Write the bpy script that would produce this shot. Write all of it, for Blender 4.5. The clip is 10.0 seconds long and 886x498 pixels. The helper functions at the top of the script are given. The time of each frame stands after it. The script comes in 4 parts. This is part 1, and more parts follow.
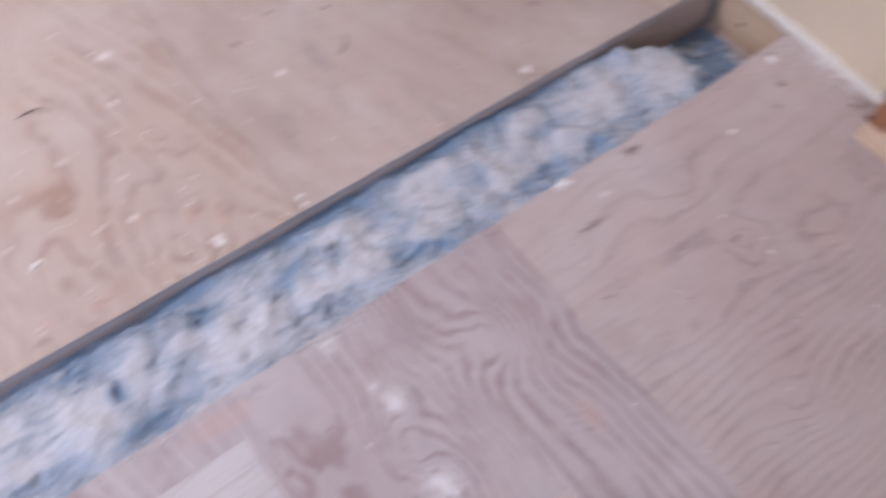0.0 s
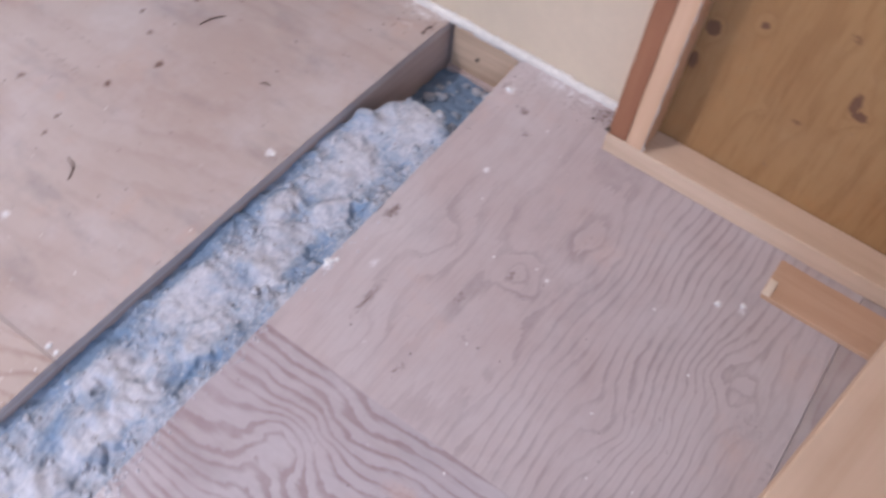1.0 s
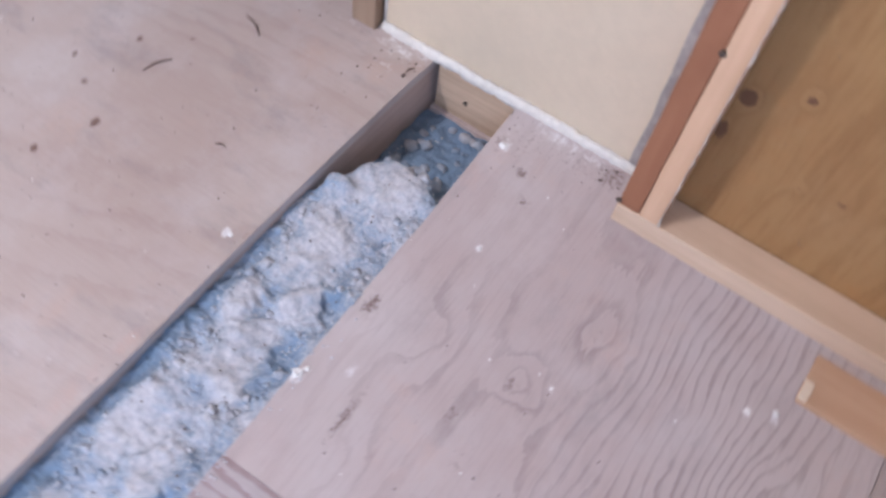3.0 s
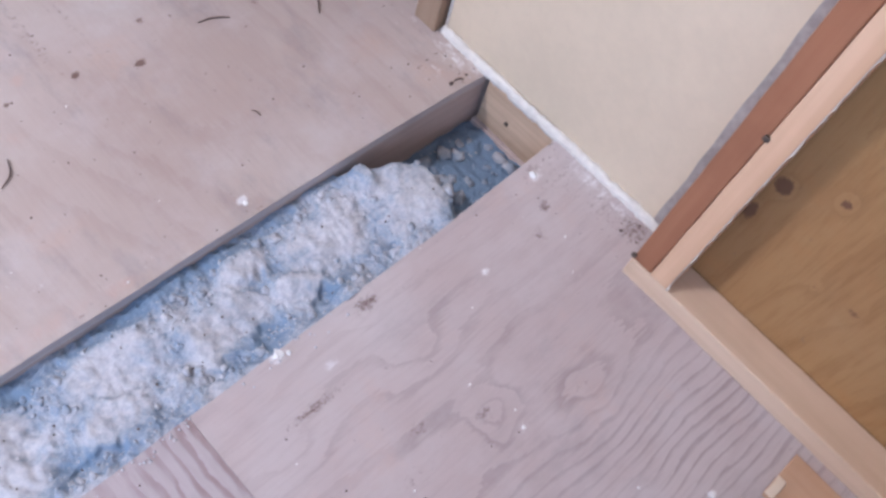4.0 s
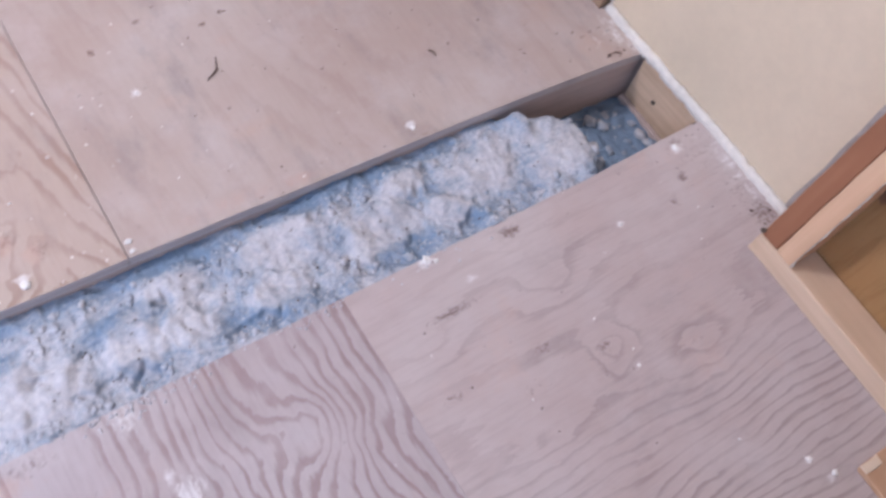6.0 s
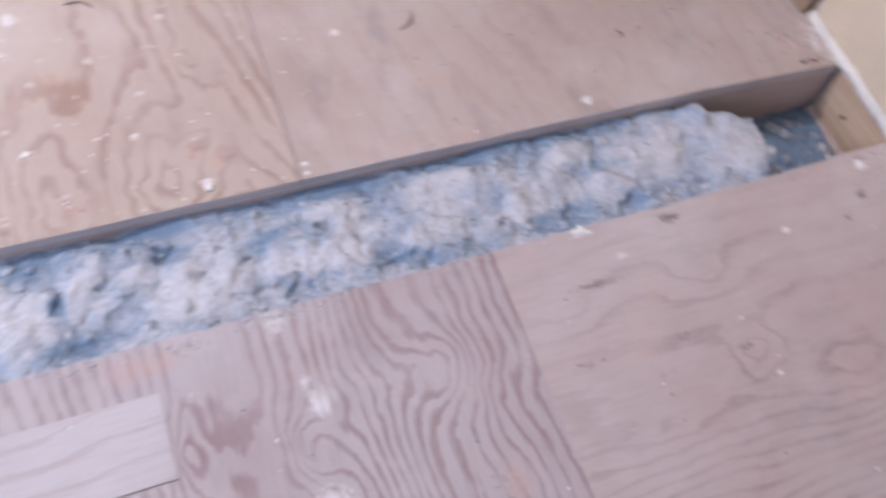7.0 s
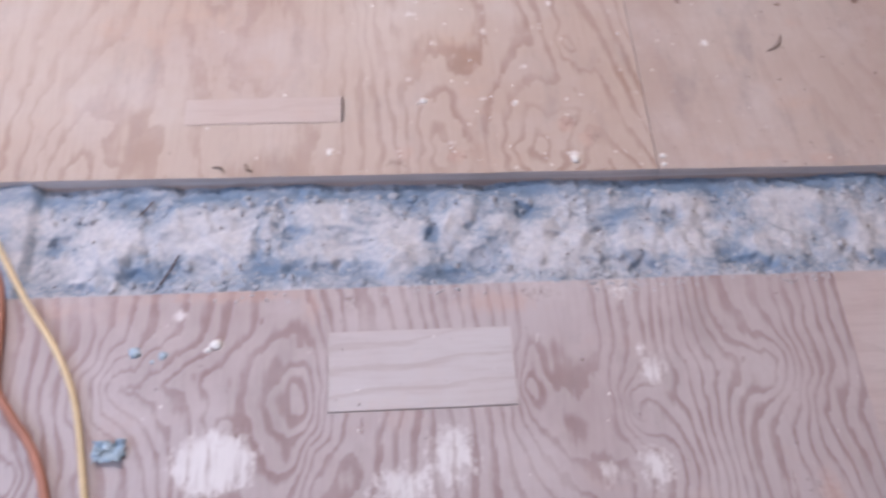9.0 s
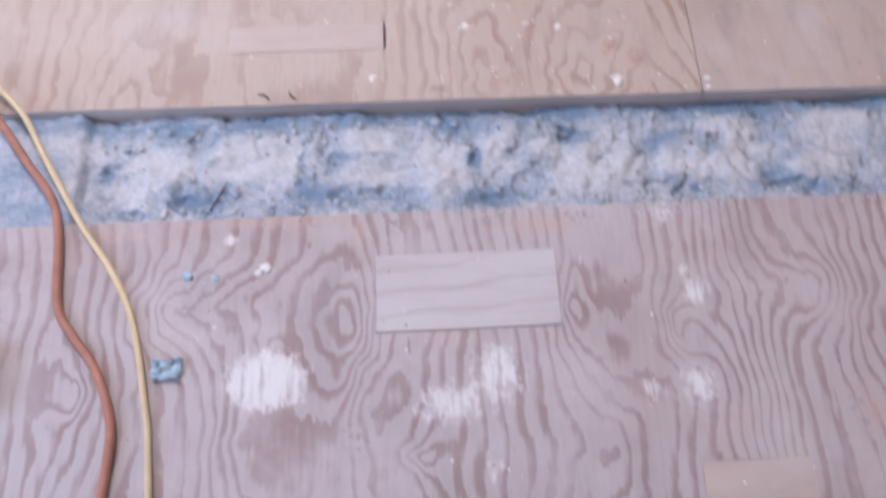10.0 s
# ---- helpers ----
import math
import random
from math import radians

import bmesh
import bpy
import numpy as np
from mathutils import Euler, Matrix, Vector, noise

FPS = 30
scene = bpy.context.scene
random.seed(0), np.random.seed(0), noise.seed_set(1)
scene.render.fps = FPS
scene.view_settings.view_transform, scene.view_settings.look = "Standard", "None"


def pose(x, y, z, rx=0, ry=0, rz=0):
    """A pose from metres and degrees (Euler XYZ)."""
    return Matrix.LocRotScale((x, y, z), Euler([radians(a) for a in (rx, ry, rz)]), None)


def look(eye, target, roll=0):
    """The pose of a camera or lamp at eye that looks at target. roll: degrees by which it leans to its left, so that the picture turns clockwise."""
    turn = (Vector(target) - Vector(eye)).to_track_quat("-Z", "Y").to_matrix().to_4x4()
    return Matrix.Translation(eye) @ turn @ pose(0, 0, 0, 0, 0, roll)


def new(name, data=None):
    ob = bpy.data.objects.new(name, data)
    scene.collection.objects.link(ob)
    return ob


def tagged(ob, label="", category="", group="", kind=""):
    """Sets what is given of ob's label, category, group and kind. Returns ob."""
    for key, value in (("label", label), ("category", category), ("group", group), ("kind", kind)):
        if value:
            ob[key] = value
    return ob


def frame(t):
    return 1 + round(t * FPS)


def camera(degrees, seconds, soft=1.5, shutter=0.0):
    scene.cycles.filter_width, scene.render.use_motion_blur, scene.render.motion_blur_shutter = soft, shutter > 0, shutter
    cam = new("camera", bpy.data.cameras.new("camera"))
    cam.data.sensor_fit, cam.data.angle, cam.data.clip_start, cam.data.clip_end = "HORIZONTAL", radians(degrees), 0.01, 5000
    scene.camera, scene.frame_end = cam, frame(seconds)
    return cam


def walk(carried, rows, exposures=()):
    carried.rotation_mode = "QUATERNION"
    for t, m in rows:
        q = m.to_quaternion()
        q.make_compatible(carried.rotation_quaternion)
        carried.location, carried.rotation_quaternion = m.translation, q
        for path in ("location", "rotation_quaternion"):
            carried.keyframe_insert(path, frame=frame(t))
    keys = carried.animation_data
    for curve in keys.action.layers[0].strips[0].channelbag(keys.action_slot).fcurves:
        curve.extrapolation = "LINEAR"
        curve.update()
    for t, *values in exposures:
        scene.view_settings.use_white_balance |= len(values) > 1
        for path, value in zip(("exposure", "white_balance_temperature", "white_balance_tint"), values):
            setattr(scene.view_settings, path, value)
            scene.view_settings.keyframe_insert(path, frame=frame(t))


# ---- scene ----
cam = camera(53.4, 10.0, soft=2.8, shutter=0.8)
PATH = [
    (0, (-1.186, -0.443, 1.056), (-0.465, 0.283, -0.662), 8.1),
    (0.5, (-1.097, -0.462, 1.058), (-0.154, 0.149, -0.596), 10.1),
    (1, (-1.051, -0.475, 1.062), (-0.055, 0.068, -0.585), 8.4),
    (1.2, (-1.038, -0.463, 1.069), (-0.042, 0.074, -0.58), 5.1),
    (1.5, (-1.048, -0.428, 1.059), (-0.022, 0.04, -0.593), 3.5),
    (1.8, (-1.038, -0.42, 1.069), (0.08, 0.088, -0.51), 2.7),
    (2, (-1.043, -0.401, 1.06), (0.039, 0.09, -0.549), 3.1),
    (2.5, (-0.989, -0.346, 1.048), (0.045, 0.142, -0.593), 4.3),
    (3, (-0.84, -0.314, 1.013), (0.111, 0.126, -0.691), 11.0),
    (3.2, (-0.809, -0.31, 1.009), (0.096, 0.142, -0.717), 14.2),
    (4.3, (-0.813, -0.312, 1.026), (0.106, 0.167, -0.684), 23.1),
    (4.5, (-0.831, -0.319, 1.025), (0.081, 0.194, -0.68), 22.9),
    (5, (-0.882, -0.351, 1.026), (0.009, 0.277, -0.651), 20.2),
    (5.5, (-0.968, -0.356, 1.032), (-0.11, 0.243, -0.672), 22.5),
    (6.8, (-1.002, -0.439, 1.018), (-0.405, 0.315, -0.735), 16.7),
    (7, (-1.016, -0.448, 1.017), (-0.504, 0.354, -0.742), 14.5),
    (7.5, (-1.034, -0.498, 1.032), (-0.629, 0.452, -0.681), 11.7),
    (8, (-1.068, -0.521, 1.039), (-0.732, 0.478, -0.661), 10.2),
    (8.5, (-1.174, -0.513, 1.037), (-0.999, 0.453, -0.706), 5.0),
    (9, (-1.257, -0.519, 1.041), (-1.135, 0.435, -0.712), 4.6),
    (9.5, (-1.29, -0.549, 1.045), (-1.241, 0.404, -0.713), 2.0),
    (10, (-1.272, -0.545, 1.044), (-1.231, 0.293, -0.771), 0.2),
]
EXPOSURES = [(0.0, -0.34, 5660, 21), (0.5, -0.26, 5640, 21), (1.0, -0.19, 5490, 21), (2.0, -0.16, 5520, 20), (3.0, -0.05, 5340, 18), (4.5, -0.04, 5220, 19), (5.5, -0.1, 5420, 21), (7.0, -0.21, 5570, 21), (7.5, -0.24, 5850, 21), (8.0, -0.26, 5980, 20), (8.5, -0.33, 5920, 22), (9.5, -0.41, 5670, 23), (10.0, -0.36, 5590, 21)]
walk(cam, [(t, look(eye, target, roll)) for t, eye, target, roll in PATH], EXPOSURES)


# ---- light: cool fill added at an unseen west-wall window, a warm bulb under the ceiling ----
world = bpy.data.worlds.new("world")
world.use_nodes = True
world.node_tree.nodes["Background"].inputs[0].default_value = (0.75, 0.85, 1.0, 1)
world.node_tree.nodes["Background"].inputs[1].default_value = 0.6
scene.world = world

# assumed window opening, added to hold the fill lamp
WIN = dict(x=-3.4, y0=-1.45, y1=-0.15, z0=0.85, z1=2.05)
area = bpy.data.lights.new("window_fill", "AREA")
area.shape, area.size, area.size_y = "RECTANGLE", 1.2, 1.1
area.energy, area.color = 38.0, (0.60, 0.79, 1.0)
lamp = new("window_fill", area)
lamp.matrix_world = look((WIN["x"] - 0.04, -0.8, 1.45), (-1.6, -0.4, 0.3))
bulb = bpy.data.lights.new("ceiling_bulb", "POINT")
bulb.shadow_soft_size, bulb.energy, bulb.color = 0.09, 140.0, (1.0, 0.895, 0.775)
new("ceiling_bulb", bulb).location = (-1.85, 1.06, 2.2)


# ---- materials ----
def node_mat(name, rough=0.8):
    m = bpy.data.materials.new(name)
    m.use_nodes = True
    nt = m.node_tree
    bsdf = nt.nodes["Principled BSDF"]
    bsdf.inputs["Roughness"].default_value = rough
    bsdf.inputs["Specular IOR Level"].default_value = 0.25
    return m, nt, bsdf


def nd(nt, kind, **kw):
    n = nt.nodes.new(kind)
    for k, v in kw.items():
        n.inputs[k.replace("_", " ")].default_value = v
    return n


def mth(nt, op, a, b=None, c=None):
    n = nt.nodes.new("ShaderNodeMath")
    n.operation = op
    for i, v in enumerate((a, b, c)):
        if v is None:
            continue
        if isinstance(v, (int, float)):
            n.inputs[i].default_value = v
        else:
            nt.links.new(v, n.inputs[i])
    return n.outputs[0]


def ramp(nt, value, stops):
    n = nt.nodes.new("ShaderNodeMapRange")
    n.interpolation_type = "SMOOTHSTEP"
    n.inputs["From Min"].default_value, n.inputs["From Max"].default_value = stops
    nt.links.new(value, n.inputs["Value"])
    return n.outputs[0]


def mix(nt, fac, a, b):
    n = nt.nodes.new("ShaderNodeMix")
    n.data_type = "RGBA"
    if isinstance(fac, (int, float)):
        n.inputs[0].default_value = fac
    else:
        nt.links.new(fac, n.inputs[0])
    for i, v in ((6, a), (7, b)):
        if isinstance(v, tuple):
            n.inputs[i].default_value = (*v, 1)
        else:
            nt.links.new(v, n.inputs[i])
    return n.outputs[2]


def tex(nt, scale, detail=4, rough=0.6, stretch=(1, 1, 1), coords="Object", offset=(0, 0, 0)):
    tc = nt.nodes.new("ShaderNodeTexCoord")
    mp = nt.nodes.new("ShaderNodeMapping")
    mp.inputs["Scale"].default_value = stretch
    mp.inputs["Location"].default_value = offset
    nt.links.new(tc.outputs[coords], mp.inputs[0])
    n = nd(nt, "ShaderNodeTexNoise", Scale=scale, Detail=detail, Roughness=rough)
    nt.links.new(mp.outputs[0], n.inputs["Vector"])
    return n.outputs["Fac"]


def attr(nt, name):
    n = nt.nodes.new("ShaderNodeAttribute")
    n.attribute_name = name
    return n.outputs["Fac"]


def bump(nt, bsdf, height, strength=0.3, dist=0.002):
    n = nd(nt, "ShaderNodeBump", Strength=strength, Distance=dist)
    nt.links.new(height, n.inputs["Height"])
    nt.links.new(n.outputs[0], bsdf.inputs["Normal"])


def grain_mat(name, pale, dark, amount, along, fine=0.5, dust=(0.62, 0.58, 0.58), dusty=0.35, lo=0.52, hi=0.95, contrast_noise=2.6, wobble=0.55, mask=(0.22, 0.62), smudge=0.30, uneven=1.1):
    """Plywood veneer: the growth rings are level lines of the mesh's 'grain' field."""
    m, nt, b = node_mat(name, 0.82)
    st = (1, 0.09, 1) if along == "y" else ((0.09, 1, 1) if along == "x" else (1, 1, 0.09))
    streak = tex(nt, 160, 3, 0.6, st)
    wob = tex(nt, 58, 4, 0.7, tuple(0.22 if s < 1 else 1 for s in st))
    h = mth(nt, "ADD", attr(nt, "grain"), mth(nt, "MULTIPLY", wob, wobble))
    h = mth(nt, "ADD", h, mth(nt, "MULTIPLY", streak, 0.46))
    fr = mth(nt, "FRACT", h)
    # late wood: slow rise, sharp fall
    wide = mth(nt, "MULTIPLY", mth(nt, "SUBTRACT", tex(nt, 14, 3, 0.6, tuple(0.35 if s < 1 else 1 for s in st), offset=(5, 5, 0)), 0.5), uneven)
    band = mth(nt, "MULTIPLY", ramp(nt, mth(nt, "ADD", fr, wide), (lo, hi)), mth(nt, "SUBTRACT", 1.0, ramp(nt, fr, (0.955, 1.0))))
    strength = ramp(nt, tex(nt, contrast_noise, 3, 0.6, offset=(3.1, 1.7, 0)), mask)
    band = mth(nt, "MULTIPLY", band, mth(nt, "MULTIPLY", mth(nt, "ADD", mth(nt, "MULTIPLY", strength, 0.78), 0.22), amount))
    band = mth(nt, "MULTIPLY", band, attr(nt, "bold"))
    big = tex(nt, 3.2, 4, 0.55, offset=(7, 2, 0))
    tone = mix(nt, ramp(nt, big, (0.3, 0.72)), pale, tuple(c * f for c, f in zip(pale, (0.88, 0.82, 0.80))))
    tone = mix(nt, mth(nt, "MULTIPLY", ramp(nt, streak, (0.42, 0.75)), fine * 0.35), tone, dark)
    col = mix(nt, band, tone, dark)
    dst = ramp(nt, tex(nt, 5.5, 6, 0.68, offset=(1, 9, 0)), (0.42, 0.75))
    col = mix(nt, mth(nt, "MULTIPLY", dst, dusty), col, dust)
    smg = ramp(nt, tex(nt, 11, 7, 0.72, tuple(0.4 if s < 1 else 1 for s in st), offset=(2, 6, 0)), (0.50, 0.72))
    col = mix(nt, mth(nt, "MULTIPLY", smg, smudge), col, (0.27, 0.235, 0.235))
    wrm = ramp(nt, tex(nt, 6.5, 6, 0.7, offset=(8, 3, 0)), (0.54, 0.74))
    col = mix(nt, mth(nt, "MULTIPLY", wrm, 0.35), col, tuple(c * f for c, f in zip(pale, (1.08, 0.88, 0.76))))
    spk = ramp(nt, tex(nt, 90, 2, 0.5), (0.70, 0.78))
    col = mix(nt, mth(nt, "MULTIPLY", spk, 0.25), col, (0.16, 0.12, 0.10))
    # worn-on plaster smears and brown dirt spots, each where it lies
    ragged = tex(nt, 75, 7, 0.78, tuple(0.55 if s < 1 else 1 for s in st))
    sm = ramp(nt, mth(nt, "ADD", attr(nt, "smear"), mth(nt, "MULTIPLY", mth(nt, "SUBTRACT", ragged, 0.5), 2.0)), (0.46, 0.86))
    sm = mth(nt, "MULTIPLY", sm, mth(nt, "SUBTRACT", 1.0, mth(nt, "MULTIPLY", ramp(nt, streak, (0.48, 0.66)), 0.55)))
    col = mix(nt, mth(nt, "MULTIPLY", sm, 0.76), col, (0.80, 0.79, 0.79))
    dr = ramp(nt, mth(nt, "ADD", attr(nt, "dirt"), mth(nt, "MULTIPLY", mth(nt, "SUBTRACT", tex(nt, 130, 4, 0.75), 0.5), 1.3)), (0.28, 0.72))
    col = mix(nt, mth(nt, "MULTIPLY", dr, 0.8), col, (0.12, 0.06, 0.04))
    wn = ramp(nt, mth(nt, "ADD", attr(nt, "worn"), mth(nt, "MULTIPLY", mth(nt, "SUBTRACT", ragged, 0.5), 1.4)), (0.3, 0.8))
    col = mix(nt, mth(nt, "MULTIPLY", wn, 0.42), col, (0.54, 0.375, 0.31))
    nt.links.new(col, b.inputs["Base Color"])
    bump(nt, b, mth(nt, "ADD", mth(nt, "MULTIPLY", band, -0.6), mth(nt, "MULTIPLY", streak, 0.7)), 0.35, 0.0012)
    return m


def wood_mat(name, pale, dark, stretch=(1, 1, 0.06), scale=60, rough=0.72, blotch=0.4, bumpy=0.25):
    m, nt, b = node_mat(name, rough)
    g = tex(nt, scale, 4, 0.6, stretch)
    g2 = tex(nt, scale * 0.22, 3, 0.6, stretch, offset=(2, 5, 1))
    big = tex(nt, 6, 4, 0.6, offset=(4, 1, 3))
    f = mth(nt, "ADD", mth(nt, "MULTIPLY", ramp(nt, g, (0.35, 0.75)), 0.45), mth(nt, "MULTIPLY", ramp(nt, g2, (0.4, 0.65)), 0.4))
    col = mix(nt, f, pale, dark)
    col = mix(nt, mth(nt, "MULTIPLY", ramp(nt, big, (0.45, 0.75)), blotch), col, tuple(c * 0.7 for c in dark))
    nt.links.new(col, b.inputs["Base Color"])
    bump(nt, b, g, bumpy, 0.001)
    return m


def plain_mat(name, colour, rough=0.7, vary=0.12, scale=30, bumpy=0.15, dist=0.001):
    m, nt, b = node_mat(name, rough)
    n1, n2 = tex(nt, scale, 5, 0.65), tex(nt, scale * 0.15, 3, 0.6, offset=(5, 3, 2))
    f = mth(nt, "ADD", mth(nt, "MULTIPLY", n1, 0.5), mth(nt, "MULTIPLY", n2, 0.5))
    col = mix(nt, ramp(nt, f, (0.35, 0.65)), tuple(min(1, c * (1 + vary)) for c in colour), tuple(c * (1 - vary) for c in colour))
    nt.links.new(col, b.inputs["Base Color"])
    bump(nt, b, n1, bumpy, dist)
    return m


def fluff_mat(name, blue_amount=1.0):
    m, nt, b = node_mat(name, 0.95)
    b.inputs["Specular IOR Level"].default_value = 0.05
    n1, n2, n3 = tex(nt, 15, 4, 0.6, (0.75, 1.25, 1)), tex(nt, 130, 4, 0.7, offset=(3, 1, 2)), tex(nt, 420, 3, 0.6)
    # blue carries the fibre dye and the shade painted on slopes and pits
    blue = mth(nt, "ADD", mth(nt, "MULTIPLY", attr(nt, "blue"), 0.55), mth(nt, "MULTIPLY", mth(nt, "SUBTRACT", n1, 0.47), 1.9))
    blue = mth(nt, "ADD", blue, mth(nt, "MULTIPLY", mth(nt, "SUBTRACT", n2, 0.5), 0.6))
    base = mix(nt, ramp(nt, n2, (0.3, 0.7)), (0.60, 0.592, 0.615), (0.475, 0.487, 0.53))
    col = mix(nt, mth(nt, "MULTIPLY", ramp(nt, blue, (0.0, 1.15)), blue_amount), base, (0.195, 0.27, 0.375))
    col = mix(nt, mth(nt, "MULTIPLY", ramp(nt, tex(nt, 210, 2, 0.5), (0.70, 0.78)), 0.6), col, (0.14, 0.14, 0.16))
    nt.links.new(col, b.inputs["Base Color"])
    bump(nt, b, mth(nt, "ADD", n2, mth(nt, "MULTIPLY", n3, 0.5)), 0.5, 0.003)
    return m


M_A = grain_mat("veneer_bold", (0.49, 0.445, 0.455), (0.275, 0.185, 0.175), 0.74, "y", dusty=0.48, lo=0.48, hi=0.80, mask=(0.2, 0.6), contrast_noise=7.0, wobble=0.85)
M_C = grain_mat("veneer_bold_far", (0.535, 0.458, 0.40), (0.33, 0.218, 0.17), 0.84, "y", dusty=0.34, lo=0.5, hi=0.86, mask=(0.25, 0.65), contrast_noise=5.0, wobble=0.7)
M_B = grain_mat("veneer_fine", (0.54, 0.478, 0.465), (0.27, 0.205, 0.195), 0.54, "x", fine=0.45, dusty=0.40, lo=0.56, hi=0.90, uneven=0.45, mask=(0.25, 0.6), contrast_noise=9.0, wobble=0.7)
M_D = grain_mat("veneer_plain", (0.50, 0.426, 0.38), (0.37, 0.275, 0.235), 0.35, "y", dusty=0.45, smudge=0.50)
M_E = grain_mat("veneer_edge_sheet", (0.44, 0.38, 0.355), (0.26, 0.18, 0.15), 0.5, "x", dusty=0.25)
M_PLUG = grain_mat("plug_veneer", (0.57, 0.545, 0.555), (0.39, 0.32, 0.305), 0.45, "x", dusty=0.35, lo=0.70, hi=0.92, wobble=0.25)
M_PLUG2 = grain_mat("plug_veneer_far", (0.55, 0.475, 0.435), (0.40, 0.31, 0.27), 0.25, "x", dusty=0.35, lo=0.70, hi=0.92, wobble=0.25)
M_PANEL = grain_mat("pine_panel", (0.385, 0.225, 0.092), (0.23, 0.115, 0.045), 0.36, "z", fine=1.0, dust=(0.45, 0.30, 0.15), dusty=0.25, uneven=0.6, smudge=0.0, mask=(0.3, 0.55))
M_EDGE = wood_mat("ply_edge", (0.64, 0.59, 0.575), (0.45, 0.385, 0.36), (0.08, 1, 4), 70)
M_JOIST = wood_mat("joist_wood", (0.60, 0.485, 0.435), (0.45, 0.345, 0.30), (0.05, 1, 1), 80)
M_END = wood_mat("end_wood", (0.62, 0.46, 0.32), (0.37, 0.25, 0.16), (1, 0.06, 1), 90)
M_STUD = wood_mat("stud_wood", (0.72, 0.49, 0.32), (0.57, 0.345, 0.20), (1, 1, 0.05), 60, blotch=0.2)
M_PLATE = wood_mat("plate_wood", (0.70, 0.535, 0.385), (0.56, 0.40, 0.265), (1, 0.05, 1), 60, blotch=0.25)
M_BROWN = wood_mat("red_brown_wood", (0.36, 0.165, 0.088), (0.25, 0.105, 0.055), (1, 1, 0.05), 60, blotch=0.3)
M_BLOCK = wood_mat("block_wood", (0.58, 0.385, 0.25), (0.46, 0.28, 0.16), (1, 0.06, 1), 50)
M_SPLINTER = wood_mat("split_wood", (0.80, 0.70, 0.56), (0.66, 0.53, 0.38), (0.06, 1, 1), 50, blotch=0.1)
M_TRIM = wood_mat("trim_wood", (0.36, 0.26, 0.18), (0.26, 0.17, 0.11), (1, 1, 0.06), 50)
M_PLANK = wood_mat("plank_wood", (0.62, 0.455, 0.32), (0.47, 0.315, 0.20), (0.05, 1, 1), 34, blotch=0.2)
M_CREAM = plain_mat("cream_paint", (0.66, 0.555, 0.41), 0.6, 0.03, 60, 0.12)
M_WHITE = plain_mat("joint_compound", (0.72, 0.68, 0.62), 0.75, 0.10, 80, 0.3)
M_GREY = plain_mat("torn_board_paper", (0.37, 0.335, 0.315), 0.9, 0.2, 90, 0.4)
M_FRAY = plain_mat("frayed_fibre", (0.50, 0.44, 0.38), 0.9, 0.2, 90, 0.4)
M_ROOM = plain_mat("bounce_room_plaster", (0.52, 0.515, 0.51), 0.8, 0.05, 12, 0.1)
M_DARK_BACKING = plain_mat("dark_backing", (0.10, 0.075, 0.06), 0.9, 0.3, 20)
M_FLUFF = fluff_mat("insulation_fluff")
M_CRUMB = plain_mat("plaster_crumb", (0.80, 0.79, 0.77), 0.85, 0.1, 200, 0.3)
M_NEEDLE = plain_mat("needle_brown", (0.12, 0.08, 0.068), 0.6, 0.3, 120)
M_YELLOW = plain_mat("yellow_jacket", (0.66, 0.53, 0.33), 0.5, 0.1, 60, 0.1)
M_ORANGE = plain_mat("orange_jacket", (0.40, 0.19, 0.135), 0.5, 0.15, 60, 0.1)
M_BLUE = plain_mat("blue_plastic", (0.42, 0.54, 0.64), 0.45, 0.3, 70, 0.2)
M_GREEN = plain_mat("dark_green_plastic", (0.02, 0.07, 0.065), 0.4, 0.3, 60)
M_KNOT = plain_mat("nail_steel", (0.10, 0.075, 0.06), 0.5, 0.3, 200)


# ---- mesh helpers ----
def link_mesh(name, verts, faces, material, parent=None, smooth=False, label=""):
    me = bpy.data.meshes.new(name)
    me.from_pydata(verts, [], faces)
    me.materials.append(material)
    if smooth:
        me.polygons.foreach_set("use_smooth", [True] * len(me.polygons))
    me.update()
    ob = new(name, me)
    if parent is not None:
        ob.parent = parent
    if label:
        ob["label"] = label
    return ob


def part(name, bm, material, parent=None, label="", smooth=False):
    me = bpy.data.meshes.new(name)
    bm.to_mesh(me)
    bm.free()
    me.materials.append(material)
    if smooth:
        me.polygons.foreach_set("use_smooth", [True] * len(me.polygons))
    ob = new(name, me)
    if parent is not None:
        ob.parent = parent
    if label:
        ob["label"] = label
    return ob


